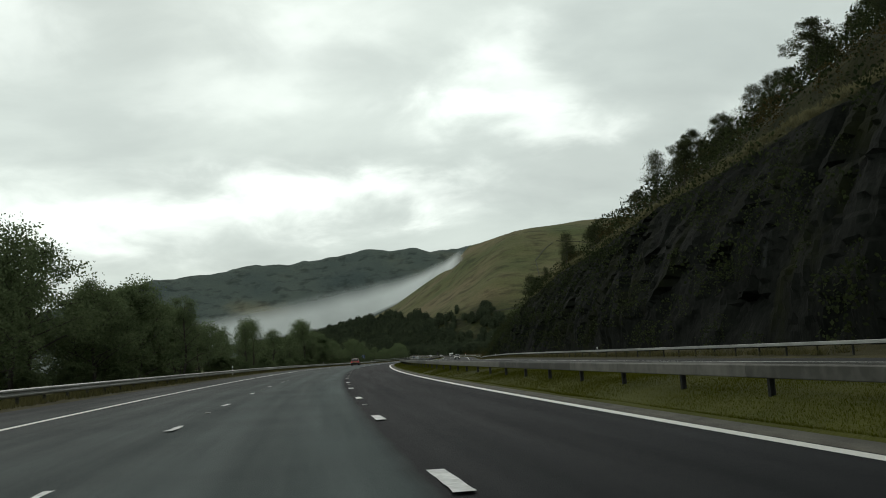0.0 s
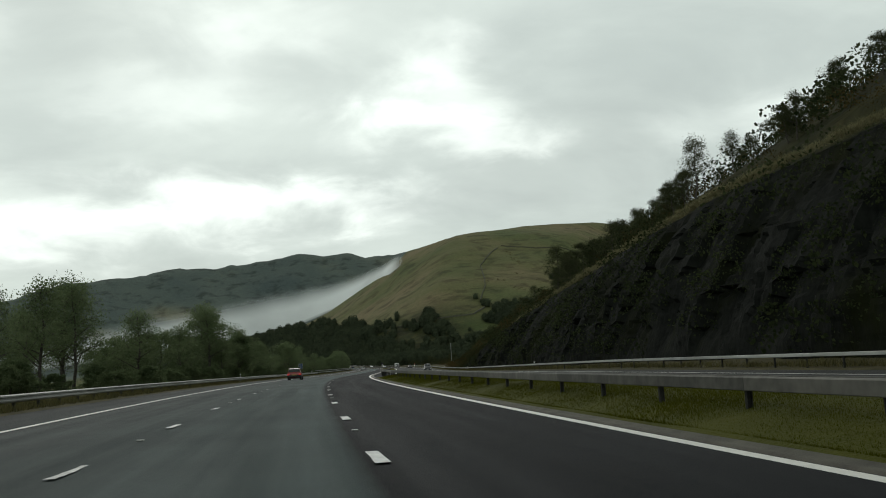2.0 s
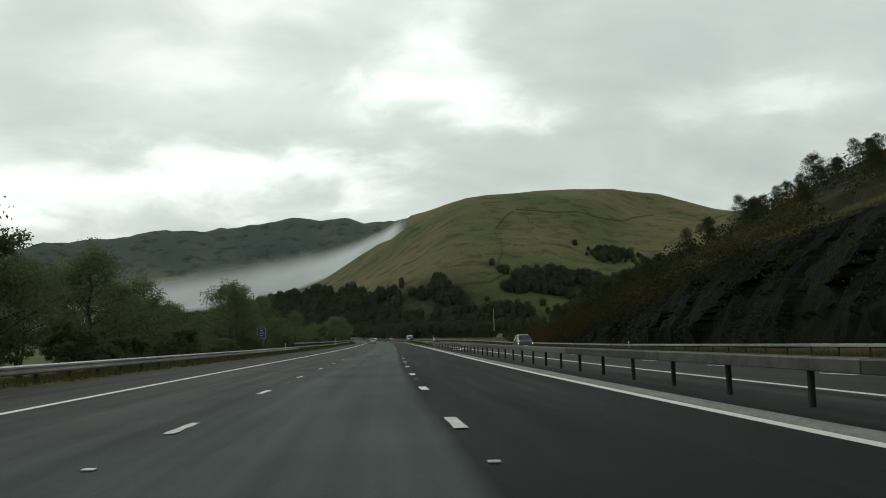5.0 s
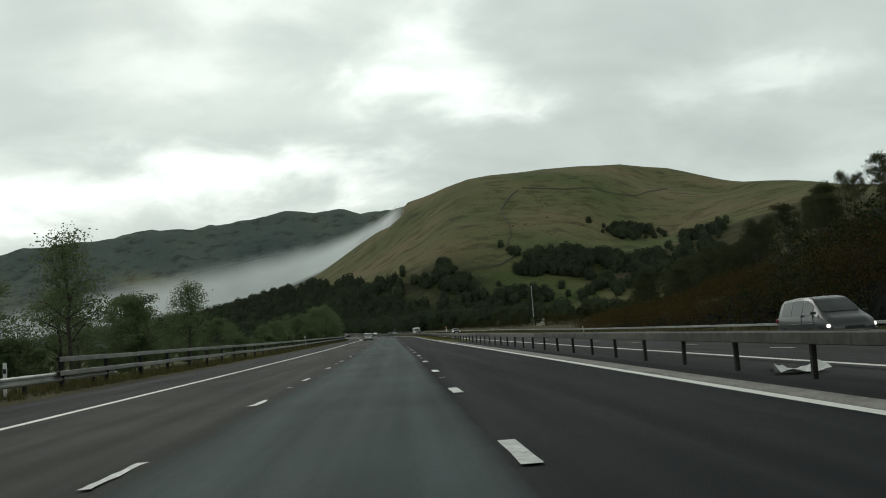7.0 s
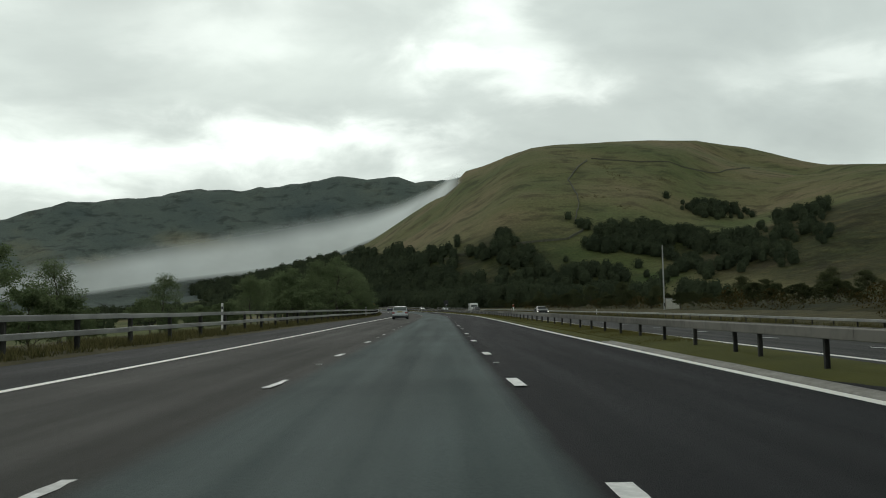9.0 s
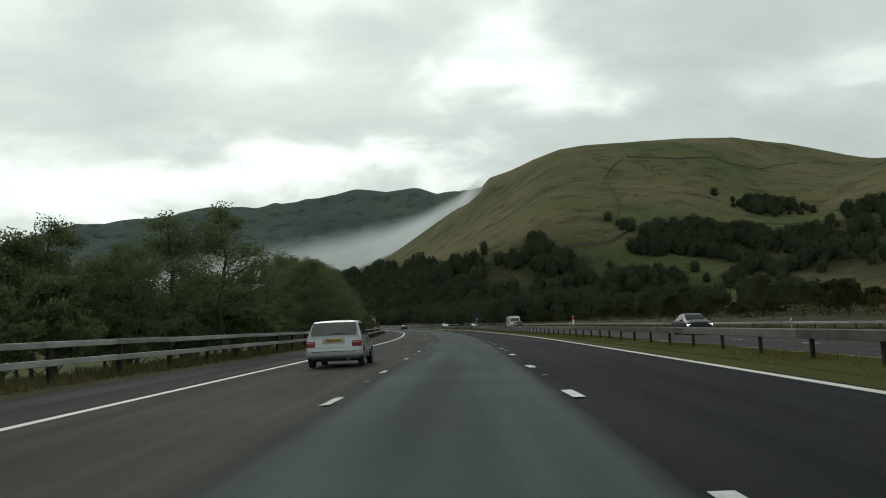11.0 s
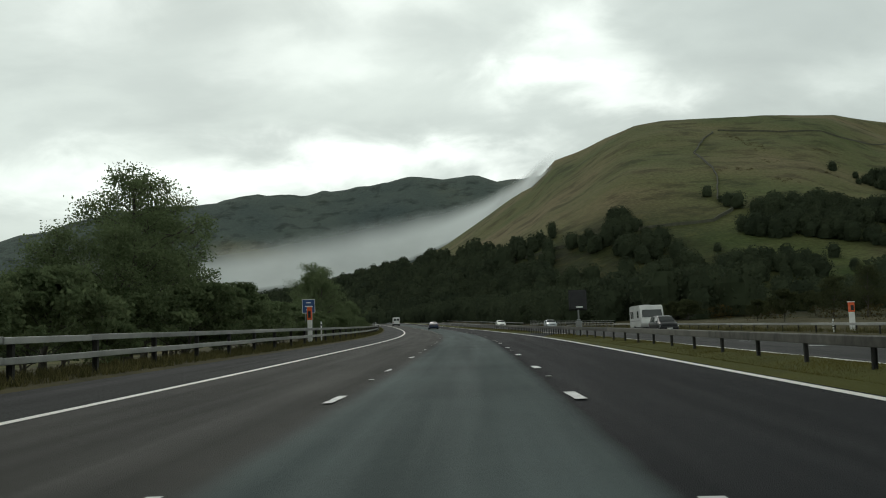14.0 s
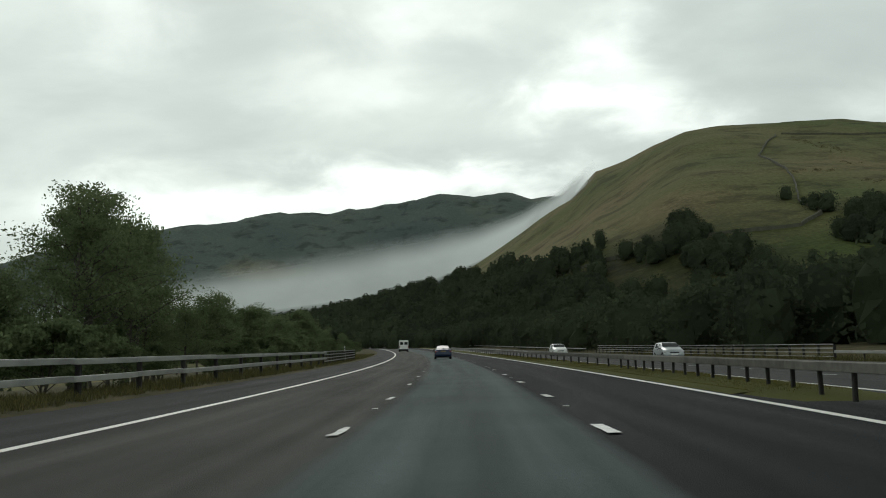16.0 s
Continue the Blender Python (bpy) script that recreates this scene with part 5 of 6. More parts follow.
MIST_B = [-34, -24, -16, -10.5, -5, -2, 1.6, 5.1, 8.0, 10.0, 11.5, 13.0]
MIST_TOP = [1.4, 3.0, 4.6, 5.6, 6.6, 7.1, 7.7, 8.2, 8.9, 9.9, 11.1, 12.2]
MIST_LOW = [0.9, 1.6, 2.4, 3.2, 3.8, 4.2, 5.0, 6.4, 8.1, 9.4, 10.7, 11.9]
MIST_R = [880, 880, 890, 900, 905, 910, 920, 925, 900, 830, 760, 700]
mist = tagged(new("mist_bank"), "pale grey mist lying low in the valley", "mist", kind="stuff")
b = np.linspace(-34, 13.0, 100)
v = np.linspace(0, 1, 26)
B, Vv = np.meshgrid(b, v)
top = np.interp(B, MIST_B, MIST_TOP) + waves(B * 9, B * 0, 51, 22, 3) * 0.16
low = np.interp(B, MIST_B, MIST_LOW) - 0.3
el = low + (top + 0.7 - low) * Vv
R = np.interp(B, MIST_B, MIST_R) + 60 * Vv
dens_v = smooth01(1 - Vv, 0.0, 0.55) * np.clip(Vv / 0.12, 0.0, 1) * np.clip((B + 33) / 22, 0, 1) * smooth01(12.6 - B, 0, 1.6) * np.interp(B, [-10, 2, 6, 13], [0.90, 0.97, 1.0, 1.0])
MV = np.stack([HUB[0] + R * np.sin(np.radians(B)), HUB[1] + R * np.cos(np.radians(B)), 9 + R * np.tan(np.radians(el))], -1).reshape(-1, 3).tolist()
MD = dens_v.ravel().tolist()
MF = [(i * 100 + j, i * 100 + j + 1, (i + 1) * 100 + j + 1, (i + 1) * 100 + j) for i in range(25) for j in range(99)]
me = mesh_of("mist_bank", MV, MF, MIST, True)
me.attributes.new("thickness", "FLOAT", "POINT").data.foreach_set("value", MD)
mist_layer = new("mist_layers", me)
mist_layer.parent = mist
mist_layer.visible_shadow = False

# ---- signs and roadside equipment ----
WHITE = material("white_paint", (0.62, 0.62, 0.60), (0.8, 0.8, 0.78), 3, 0.5)
BLUE = material("sign_blue", (0.012, 0.05, 0.16), (0.02, 0.075, 0.22), 3, 0.45)
ORANGE = material("orange_plastic", (0.65, 0.09, 0.02), (0.85, 0.14, 0.03), 4, 0.45)
BLACK = material("matt_black", (0.006, 0.006, 0.008), (0.018, 0.018, 0.02), 3, 0.6)
GREY = material("grey_paint", (0.16, 0.165, 0.165), (0.26, 0.265, 0.26), 2, 0.55, 0.1)


def marker_sign(s, d, z0, z1, wide, label):
    t = tagged(new("marker_sign"), label, "road sign", "blue marker signs")
    t.matrix_basis = at_road(s, d, -0.3)
    part("panel", boxed(-wide / 2, wide / 2, -0.015, 0.015, z0 + 0.3, z1 + 0.3, bevel=0.01), BLUE, t)
    bm = bmesh.new()
    e, zz0, zz1 = 0.035, z0 + 0.3, z1 + 0.3
    for x0, x1, a0, a1 in ((-wide / 2, wide / 2, zz0, zz0 + e), (-wide / 2, wide / 2, zz1 - e, zz1), (-wide / 2, -wide / 2 + e, zz0 + e, zz1 - e), (wide / 2 - e, wide / 2, zz0 + e, zz1 - e)):
        box(bm, x0, x1, -0.022, -0.016, a0, a1)
    part("border", bm, WHITE, t, "white border")
    for k in range(3):
        zc = zz1 - (zz1 - zz0) * (0.25 + 0.25 * k)
        part("text_bar", boxed(-wide * (0.18 + 0.09 * (k == 1)), wide * (0.18 + 0.09 * (k == 1)), -0.022, -0.016, zc - 0.035, zc + 0.035), WHITE, t)
    for x in (-wide * 0.25, wide * 0.25):
        part("pole", tube(bmesh.new(), [(x, 0.05, -0.4), (x, 0.05, zz1 - 0.05)], [0.038, 0.038]), GREY, t)


marker_sign(294.2, -13.0, 1.70, 2.82, 0.95, "blue rectangular marker sign with white border on two poles")
marker_sign(594.0, -11.6, 2.25, 3.30, 0.98, "tall blue rectangular sign with white border on two poles")


def phone_box(s, d, h, label, mirror=1):
    t = tagged(new("emergency_phone"), label, "emergency phone", "roadside phones")
    t.matrix_basis = at_road(s, d, -0.1)
    part("post", boxed(-0.16, 0.16, -0.1, 0.1, 0, h * 0.66, bevel=0.015), WHITE, t)
    part("housing", boxed(-0.17, 0.17, -0.14, 0.14, h * 0.66 + 0.002, h, bevel=0.03), ORANGE, t)
    part("hood", boxed(-0.21, 0.21, -0.17, 0.15, h + 0.002, h + 0.06, bevel=0.02), WHITE, t)
    part("handset_plate", boxed(-0.10, 0.10, -0.155, -0.143, h * 0.72, h * 0.9), BLACK, t)


phone_box(591.5, -11.15, 2.75, "orange emergency phone housing on a white post")
phone_box(584.6, 25.0, 1.85, "orange emergency phone housing on a short white post")


def delineator(s, d, z=0.0, h=1.05):
    t = tagged(new("marker_post"), "slim white marker post with a dark reflector band", "marker post", "marker posts")
    t.matrix_basis = at_road(s, d, z - 0.2)
    part("stem", boxed(-0.055, 0.055, -0.02, 0.02, 0, h + 0.2, bevel=0.008), WHITE, t)
    part("reflector", boxed(-0.04, 0.04, -0.027, -0.021, h - 0.12, h + 0.02), BLACK, t)
    part("foot_band", boxed(-0.057, 0.057, -0.022, 0.022, h - 0.35, h - 0.27), BLACK, t)


for s in (97, 197, 297, 393, 493.8, 594.6, 700):
    delineator(s, -10.75, -0.02, 1.1 if s < 300 else 1.62)
for s in (86, 186, 286, 386, 486, 587.4, 695):
    delineator(s, 24.9, float(fall(s, 24.9)), 1.0)

# matrix signal on the reserve, seen from behind
sig = tagged(new("matrix_signal"), "black backed motorway matrix signal on a grey cabinet post", "traffic signal")
sig.matrix_basis = at_road(585.4, 7.5, 0)
part("panel", boxed(-0.56, 0.56, -0.1, 0.12, 1.80, 3.08, bevel=0.06), BLACK, sig)
part("rim", boxed(-0.60, 0.60, 0.121, 0.15, 1.76, 3.12, bevel=0.01), BLACK, sig)
part("maker_plate", boxed(-0.14, 0.28, -0.112, -0.102, 1.94, 2.03), WHITE, sig, "small white plate")
part("neck", tube(bmesh.new(), [(0, 0, 1.15), (0, 0, 1.82)], [0.055, 0.055]), GREY, sig)
part("cabinet", boxed(-0.19, 0.19, -0.16, 0.16, -0.2, 1.08, bevel=0.03), GREY, sig, "grey steel cabinet")
part("cabinet_cap", boxed(-0.14, 0.14, -0.12, 0.12, 1.081, 1.19, bevel=0.05), GREY, sig)

# tall pole and a small hut on the far verge
HUT_GREY = material("pale_pole_steel", (0.22, 0.22, 0.21), (0.34, 0.34, 0.33), 2, 0.6)
pole = tagged(new("utility_pole"), "tall thin grey pole beyond the far carriageway", "pole")
pole.matrix_basis = at_road(479, 33.5, 0.3)
part("mast", tube(bmesh.new(), [(0, 0, -0.6), (0, 0, 4.5), (0, 0, 9.4)], [0.13, 0.11, 0.09], 10), HUT_GREY, pole)
part("cap", tube(bmesh.new(), [(0, 0, 9.39), (0, 0, 9.5)], [0.09, 0.05], 10), GREY, pole)
part("access_door", boxed(-0.06, 0.06, -0.13, -0.10, 0.6, 1.1), BLACK, pole)

hut = tagged(new("equipment_cabinet"), "pale grey roadside equipment cabinet on the far verge", "cabinet")
HUT = material("pale_hut_paint", (0.34, 0.33, 0.28), (0.48, 0.46, 0.40), 2, 0.7)
hut.matrix_basis = at_road(482, 35.5, 0.5)
part("body", boxed(-0.9, 0.9, -0.5, 0.5, -0.4, 1.45, bevel=0.02), HUT, hut)
part("roof", boxed(-0.98, 0.98, -0.58, 0.58, 1.452, 1.55, bevel=0.02), GREY, hut)
for x in (-0.45, 0.45):
    part("door", boxed(x - 0.4, x + 0.4, -0.53, -0.504, 0.05, 1.35, bevel=0.008), HUT, hut)

# torn sheeting lying in the reserve
litter = tagged(new("plastic_sheet"), "crumpled dirty white plastic sheet lying by the barrier", "litter")
litter.matrix_basis = at_road(284.2, 7.5, 0.0) @ Matrix.Diagonal((0.6, 0.7, 0.7, 1))
bm = bmesh.new()
for a in range(9):
    for b in range(7):
        x, y = -0.7 + a * 0.18, -0.4 + b * 0.13
        bm.verts.new((x, y, 0.02 + 0.22 * max(0, math.sin(a * 0.9 + b * 0.5)) * (1 - abs(b - 3) / 4) + 0.05 * rnd.random()))
bm.verts.ensure_lookup_table()
for a in range(8):
    for b in range(6):
        bm.faces.new([bm.verts[i] for i in (a * 7 + b, (a + 1) * 7 + b, (a + 1) * 7 + b + 1, a * 7 + b + 1)])
part("sheet", bm, WHITE, litter)


# ---- vehicles ----
GLASS = material("dark_glass", (0.030, 0.034, 0.034), (0.048, 0.053, 0.052), 2, 0.05, spec=0.8)
# rear window glass with the pale sky reflection put into its base colour
SKY_TINT_GLASS = material("sky_tinted_glass", (0.10, 0.112, 0.108), (0.15, 0.165, 0.158), 2, 0.05, spec=0.8)
RUBBER = material("tyre_rubber", (0.010, 0.010, 0.010), (0.022, 0.022, 0.022), 9, 0.9)
RIM = material("wheel_trim", (0.18, 0.18, 0.18), (0.34, 0.34, 0.34), 8, 0.4, metal=0.5)
RED_LENS = material("red_lens", (0.16, 0.008, 0.010), (0.26, 0.015, 0.018), 5, 0.2, coat=0.5)
CLEAR_LENS = material("clear_lens", (0.45, 0.46, 0.46), (0.65, 0.66, 0.66), 5, 0.15, coat=0.5)
TRIM = material("dark_trim", (0.012, 0.012, 0.012), (0.03, 0.03, 0.03), 6, 0.6)
PINK_LENS = material("pink_lens", (0.34, 0.15, 0.15), (0.46, 0.22, 0.22), 5, 0.2, coat=0.4)
PLATE_Y = material("plate_yellow", (0.42, 0.30, 0.05), (0.55, 0.40, 0.08), 9, 0.5)
LIT = bpy.data.materials.new("lit_lamp")
LIT.use_nodes = True
LIT.node_tree.nodes["Principled BSDF"].inputs["Emission Color"].default_value = (1, 0.97, 0.88, 1)
LIT.node_tree.nodes["Principled BSDF"].inputs["Emission Strength"].default_value = 1.3
LIT_RED = bpy.data.materials.new("lit_tail_lamp")
LIT_RED.use_nodes = True
LIT_RED.node_tree.nodes["Principled BSDF"].inputs["Base Color"].default_value = (0.4, 0.01, 0.01, 1)
LIT_RED.node_tree.nodes["Principled BSDF"].inputs["Emission Color"].default_value = (1, 0.04, 0.03, 1)
LIT_RED.node_tree.nodes["Principled BSDF"].inputs["Emission Strength"].default_value = 0.35

# stations from tail to nose: y, sill, belt, top, half widths at sill, belt and top
HATCH = [(-1.90, 0.42, 0.62, 0.66, 0.70, 0.74, 0.70), (-1.87, 0.30, 0.78, 0.84, 0.76, 0.80, 0.75), (-1.80, 0.26, 0.88, 0.95, 0.78, 0.815, 0.755), (-1.66, 0.24, 0.91, 1.16, 0.79, 0.82, 0.715), (-1.52, 0.23, 0.92, 1.30, 0.79, 0.82, 0.68), (-1.36, 0.22, 0.92, 1.365, 0.79, 0.82, 0.655), (-0.6, 0.22, 0.92, 1.395, 0.80, 0.82, 0.65), (0.05, 0.22, 0.91, 1.37, 0.80, 0.82, 0.64), (0.35, 0.22, 0.90, 1.27, 0.80, 0.82, 0.66), (0.85, 0.22, 0.89, 0.97, 0.79, 0.82, 0.73), (1.3, 0.22, 0.82, 0.87, 0.78, 0.80, 0.68), (1.68, 0.24, 0.70, 0.75, 0.74, 0.76, 0.64), (1.86, 0.32, 0.56, 0.60, 0.62, 0.64, 0.54)]
SALOON = [(-2.2, 0.42, 0.66, 0.70, 0.70, 0.76, 0.68), (-2.12, 0.30, 0.84, 0.90, 0.78, 0.82, 0.72), (-1.95, 0.25, 0.93, 0.99, 0.80, 0.84, 0.72), (-1.55, 0.22, 0.95, 1.03, 0.82, 0.86, 0.72), (-1.2, 0.21, 0.95, 1.18, 0.82, 0.86, 0.66), (-0.8, 0.21, 0.95, 1.36, 0.83, 0.86, 0.60), (-0.3, 0.21, 0.94, 1.41, 0.83, 0.86, 0.59), (0.25, 0.21, 0.93, 1.39, 0.83, 0.86, 0.58), (0.6, 0.21, 0.92, 1.26, 0.83, 0.86, 0.62), (1.1, 0.21, 0.91, 0.99, 0.82, 0.86, 0.72), (1.6, 0.21, 0.84, 0.89, 0.81, 0.84, 0.70), (2.0, 0.24, 0.72, 0.77, 0.76, 0.79, 0.66), (2.2, 0.34, 0.58, 0.62, 0.66, 0.68, 0.56)]
MPV = [(-2.2, 0.40, 0.75, 0.80, 0.76, 0.80, 0.74), (-2.13, 0.28, 0.98, 1.10, 0.82, 0.87, 0.78), (-2.02, 0.24, 1.02, 1.52, 0.84, 0.89, 0.70), (-1.85, 0.23, 1.03, 1.64, 0.85, 0.90, 0.66), (-0.8, 0.22, 1.02, 1.70, 0.86, 0.90, 0.66), (0.2, 0.22, 1.01, 1.69, 0.86, 0.90, 0.65), (0.6, 0.22, 1.00, 1.58, 0.86, 0.90, 0.66), (1.1, 0.22, 0.99, 1.28, 0.85, 0.90, 0.72), (1.5, 0.22, 0.96, 1.02, 0.84, 0.88, 0.74), (1.95, 0.24, 0.80, 0.85, 0.80, 0.83, 0.70), (2.2, 0.34, 0.60, 0.64, 0.68, 0.70, 0.58)]


def ring(st):
    y, zl, zb, zt, wl_, wb, wt = st
    zm = zl + (zb - zl) * 0.45
    half_ring = [(0, zl), (wl_ * 0.86, zl), (wl_ * 0.98, zl + 0.06), (wb * 1.0, zm), (wb * 0.985, zb - 0.05), (wb * 0.955, zb), (wt * 1.0, zt - 0.055), (wt * 0.92, zt - 0.012), (wt * 0.72, zt), (0, zt + 0.012)]
    return half_ring + [(-x, z) for x, z in half_ring[-2:0:-1]]


def between(table, y):
    c = np.array(table)
    return [y] + [float(np.interp(y, c[:, 0], c[:, k])) for k in range(1, 7)]


def quad(bm, corners, out):
    o = Vector(out)
    bm.faces.new([bm.verts.new(Vector(p) + o) for p in corners])


def side_window(table, y0, y1, sgn, lift=0.045, steps_=4):
    bm = bmesh.new()
    rows_ = []
    for y in np.linspace(y0, y1, steps_ + 1):
        _, zl, zb, zt, wl_, wb, wt = between(table, y)
        a = Vector((wb * 0.955 + 0.006, y, zb + 0.012))
        b = Vector((wt * 1.0 + 0.006, y, zt - 0.055))
        rows_.append((bm.verts.new((sgn * a.lerp(b, 0.04).x, y, a.lerp(b, 0.04).z)), bm.verts.new((sgn * a.lerp(b, 0.90).x, y, a.lerp(b, 0.90).z))))
    for p, q in zip(rows_, rows_[1:]):
        bm.faces.new((p[0], q[0], q[1], p[1]))
    return bm


def screen(table, y0, y1, f=0.92, out=0.012, steps_=8):
    bm = bmesh.new()
    rows_ = []
    for y in np.linspace(y0, y1, steps_ + 1):
        _, zl, zb, zt, wl_, wb, wt = between(table, y)
        sg = 1 if y0 > y1 else -1
        nip = 1 - 0.07 * abs(2 * (y - y0) / (y1 - y0) - 1) ** 6
        rows_.append([bm.verts.new((wt * x * nip, y + out * (-1 if y1 > y0 and y0 < 0 else 1), zt + 0.012 * (1 - abs(x)) + out)) for x in (-f, -f * 0.5, 0, f * 0.5, f)])
    for p, q in zip(rows_, rows_[1:]):
        for k in range(4):
            bm.faces.new((p[k], p[k + 1], q[k + 1], q[k]))
    return bm


def wrap_bumper(y_end, half_w, z0, z1, out):
    """A moulded bumper that bows across the end of a car and runs round its corners; out is -1 at the tail."""
    bm = bmesh.new()
    loops = []
    for z, inset in ((z0, 0.07), (z0 + 0.02, 0.02), (z0 + 0.07, 0.0), (z1 - 0.05, 0.0), (z1 - 0.012, 0.012), (z1, 0.035), (z1, 0.16)):
        loop = []
        for k in range(21):
            a = math.pi * k / 20
            c, s_ = math.cos(a), math.sin(a)
            loop.append(bm.verts.new(((half_w - inset) * math.copysign(abs(c) ** 0.30, c), y_end - out * 0.40 + out * (0.42 - inset) * abs(s_) ** 0.34, z)))
        loops.append(loop)
    for p, q in zip(loops, loops[1:]):
        for k in range(20):
            bm.faces.new((p[k], p[k + 1], q[k + 1], q[k]))
    bmesh.ops.recalc_face_normals(bm, faces=bm.faces)
    return bm


def half_arch(x, sgn, y, z, r0, r1):
    bm = bmesh.new()
    prev = None
    for k in range(15):
        a = math.pi * (k / 14 * 1.16 - 0.08)
        c, s_ = math.cos(a), math.sin(a)
        now = [bm.verts.new((x + sgn * dx, y + rr_ * c, z + rr_ * s_)) for dx, rr_ in ((-0.05, r1), (0.003, r1), (0.003, r0), (-0.05, r0))]
        if prev:
            for i in range(3):
                bm.faces.new((prev[i], now[i], now[i + 1], prev[i + 1]))
        prev = now
    return bm


def car(name, table, paint, place, label, rear_glass, wind, sides, wheel_y, tail=RED_LENS, head=CLEAR_LENS, bumper=None, scale=(1, 1, 1), plate_z=0.78, tyre_r=0.28, category="car"):
    t = tagged(new(name), label, category, "cars on the motorway")
    bm = bmesh.new()
    # finer stations give rounded panels
    ys = []
    for a, b in zip(table, table[1:]):
        ys += [a[0], (a[0] + b[0]) / 2]
    ys.append(table[-1][0])
    rings = [[bm.verts.new((x, y, z)) for x, z in ring(between(table, y))] for y in ys]
    k = len(rings[0])
    for a, b in zip(rings, rings[1:]):
        for i in range(k):
            bm.faces.new((a[i], b[i], b[(i + 1) % k], a[(i + 1) % k]))
    bm.faces.new(rings[0])
    bm.faces.new(rings[-1][::-1])
    bmesh.ops.recalc_face_normals(bm, faces=bm.faces)
    part("body", bm, paint, t, smooth=True)
    part("rear_window", screen(table, *rear_glass), SKY_TINT_GLASS if paint == SILVER else GLASS, t)
    part("windscreen", screen(table, *wind), GLASS, t)
    for y0, y1 in sides:
        for sgn in (1, -1):
            part("side_window", side_window(table, y0, y1, sgn), GLASS, t)
    half_w = max(r_[5] for r_ in table)
    for y in wheel_y:
        for sgn in (1, -1):
            part("wheel_arch", half_arch(sgn * half_w, sgn, y, tyre_r + 0.01, tyre_r * 0.9, tyre_r + 0.045), BLACK, t)
            w = part("wheel", disc(bmesh.new(), (sgn * (half_w - 0.075), y, tyre_r), sgn, tyre_r * 0.66, tyre_r, 0.17, 24), RUBBER, t)
            rim = bmesh.new()
            cx = sgn * (half_w + 0.004)
            hub_v = rim.verts.new((cx + sgn * 0.02, y, tyre_r))
            rr = [rim.verts.new((cx, y + tyre_r * 0.66 * math.cos(a * math.tau / 20), tyre_r + tyre_r * 0.66 * math.sin(a * math.tau / 20))) for a in range(20)]
            for a in range(20):
                rim.faces.new((hub_v, rr[a], rr[(a + 1) % 20]))
            rim_ob = part("rim", rim, RIM, w, "grey wheel trim")
    y_t, y_n = table[0][0], table[-1][0]
    c = between(table, table[1][0])
    bz = c[2]
    part("rear_bumper", wrap_bumper(y_t - 0.035, half_w + 0.014, c[1] + 0.0, c[1] + 0.29, -1), bumper or paint, t, smooth=True)
    part("bumper_strip", boxed(-half_w * 0.80, half_w * 0.80, y_t - 0.062, y_t - 0.04, c[1] + 0.155, c[1] + 0.172, bevel=0.004), TRIM, t)
    part("plate_panel", boxed(-0.33, 0.33, table[1][0] - 0.045, table[1][0] + 0.05, plate_z - 0.09, plate_z + 0.10, bevel=0.02), paint, t)
    part("front_bumper", wrap_bumper(y_n - 0.01, half_w - 0.02, 0.26, 0.50, 1), bumper or paint, t, smooth=True)
    for sgn in (1, -1):
        x0, x1 = sorted((sgn * half_w * 0.62, sgn * half_w * 0.955))
        x2, x3 = sorted((sgn * half_w * 0.66, sgn * (half_w - 0.008)))
        lamp = part("tail_lamp", boxed(x2, x3, table[1][0] - 0.045, table[1][0] + 0.20, bz - 0.185, bz - 0.01, bevel=0.022), tail, t, "red tail lamp")
        part("upper_lens", boxed(x2 + 0.02, x3 - 0.02, table[1][0] - 0.052, table[1][0] - 0.02, bz - 0.08, bz - 0.03, bevel=0.01), PINK_LENS, lamp, "pale pink upper lens")
        part("rub_strip", boxed(*sorted((sgn * (half_w - 0.02), sgn * (half_w + 0.014))), wheel_y[0] + 0.45, wheel_y[1] - 0.42, bz - 0.29, bz - 0.235, bevel=0.008), paint, t)
        part("door_handle", boxed(*sorted((sgn * (half_w - 0.03), sgn * (half_w + 0.012))), sides[-1][0] + 0.03, sides[-1][0] + 0.17, bz + 0.035, bz + 0.07, bevel=0.006), TRIM, t)
        for y in (sides[-1][0] - 0.02, sides[-1][1] + 0.14):
            part("door_seam", boxed(*sorted((sgn * (half_w - 0.05), sgn * (half_w + 0.0015))), y - 0.004, y + 0.004, 0.30, bz + 0.06), TRIM, t)
        part("headlamp", boxed(x0, x1, table[-2][0] - 0.06, table[-2][0] + 0.09, 0.56, 0.69, bevel=0.03), head, t, "headlamp")
        cy = wind[0] - 0.18
        part("mirror", boxed(min(sgn * half_w * 0.93, sgn * (half_w + 0.15)), max(sgn * half_w * 0.93, sgn * (half_w + 0.15)), cy - 0.05, cy + 0.05, bz + 0.07, bz + 0.17, bevel=0.03), TRIM, t)
    p = part("rear_plate", boxed(-0.26, 0.26, y_t - 0.065 if plate_z < 0.62 else table[1][0] - 0.06, y_t + 0.05, plate_z - 0.055, plate_z + 0.055), PLATE_Y, t, "yellow number plate")
    for x in (-0.20, -0.14, -0.075, -0.015, 0.07, 0.13, 0.19):
        yy = (y_t - 0.065 if plate_z < 0.62 else table[1][0] - 0.06) - 0.003
        part("plate_bar", boxed(x - 0.02, x + 0.02, yy - 0.002, yy + 0.002, plate_z - 0.03, plate_z + 0.03), TRIM, p)
    part("front_plate", boxed(-0.26, 0.26, y_n + 0.021, y_n + 0.03, 0.34, 0.44), WHITE, t, "white number plate")
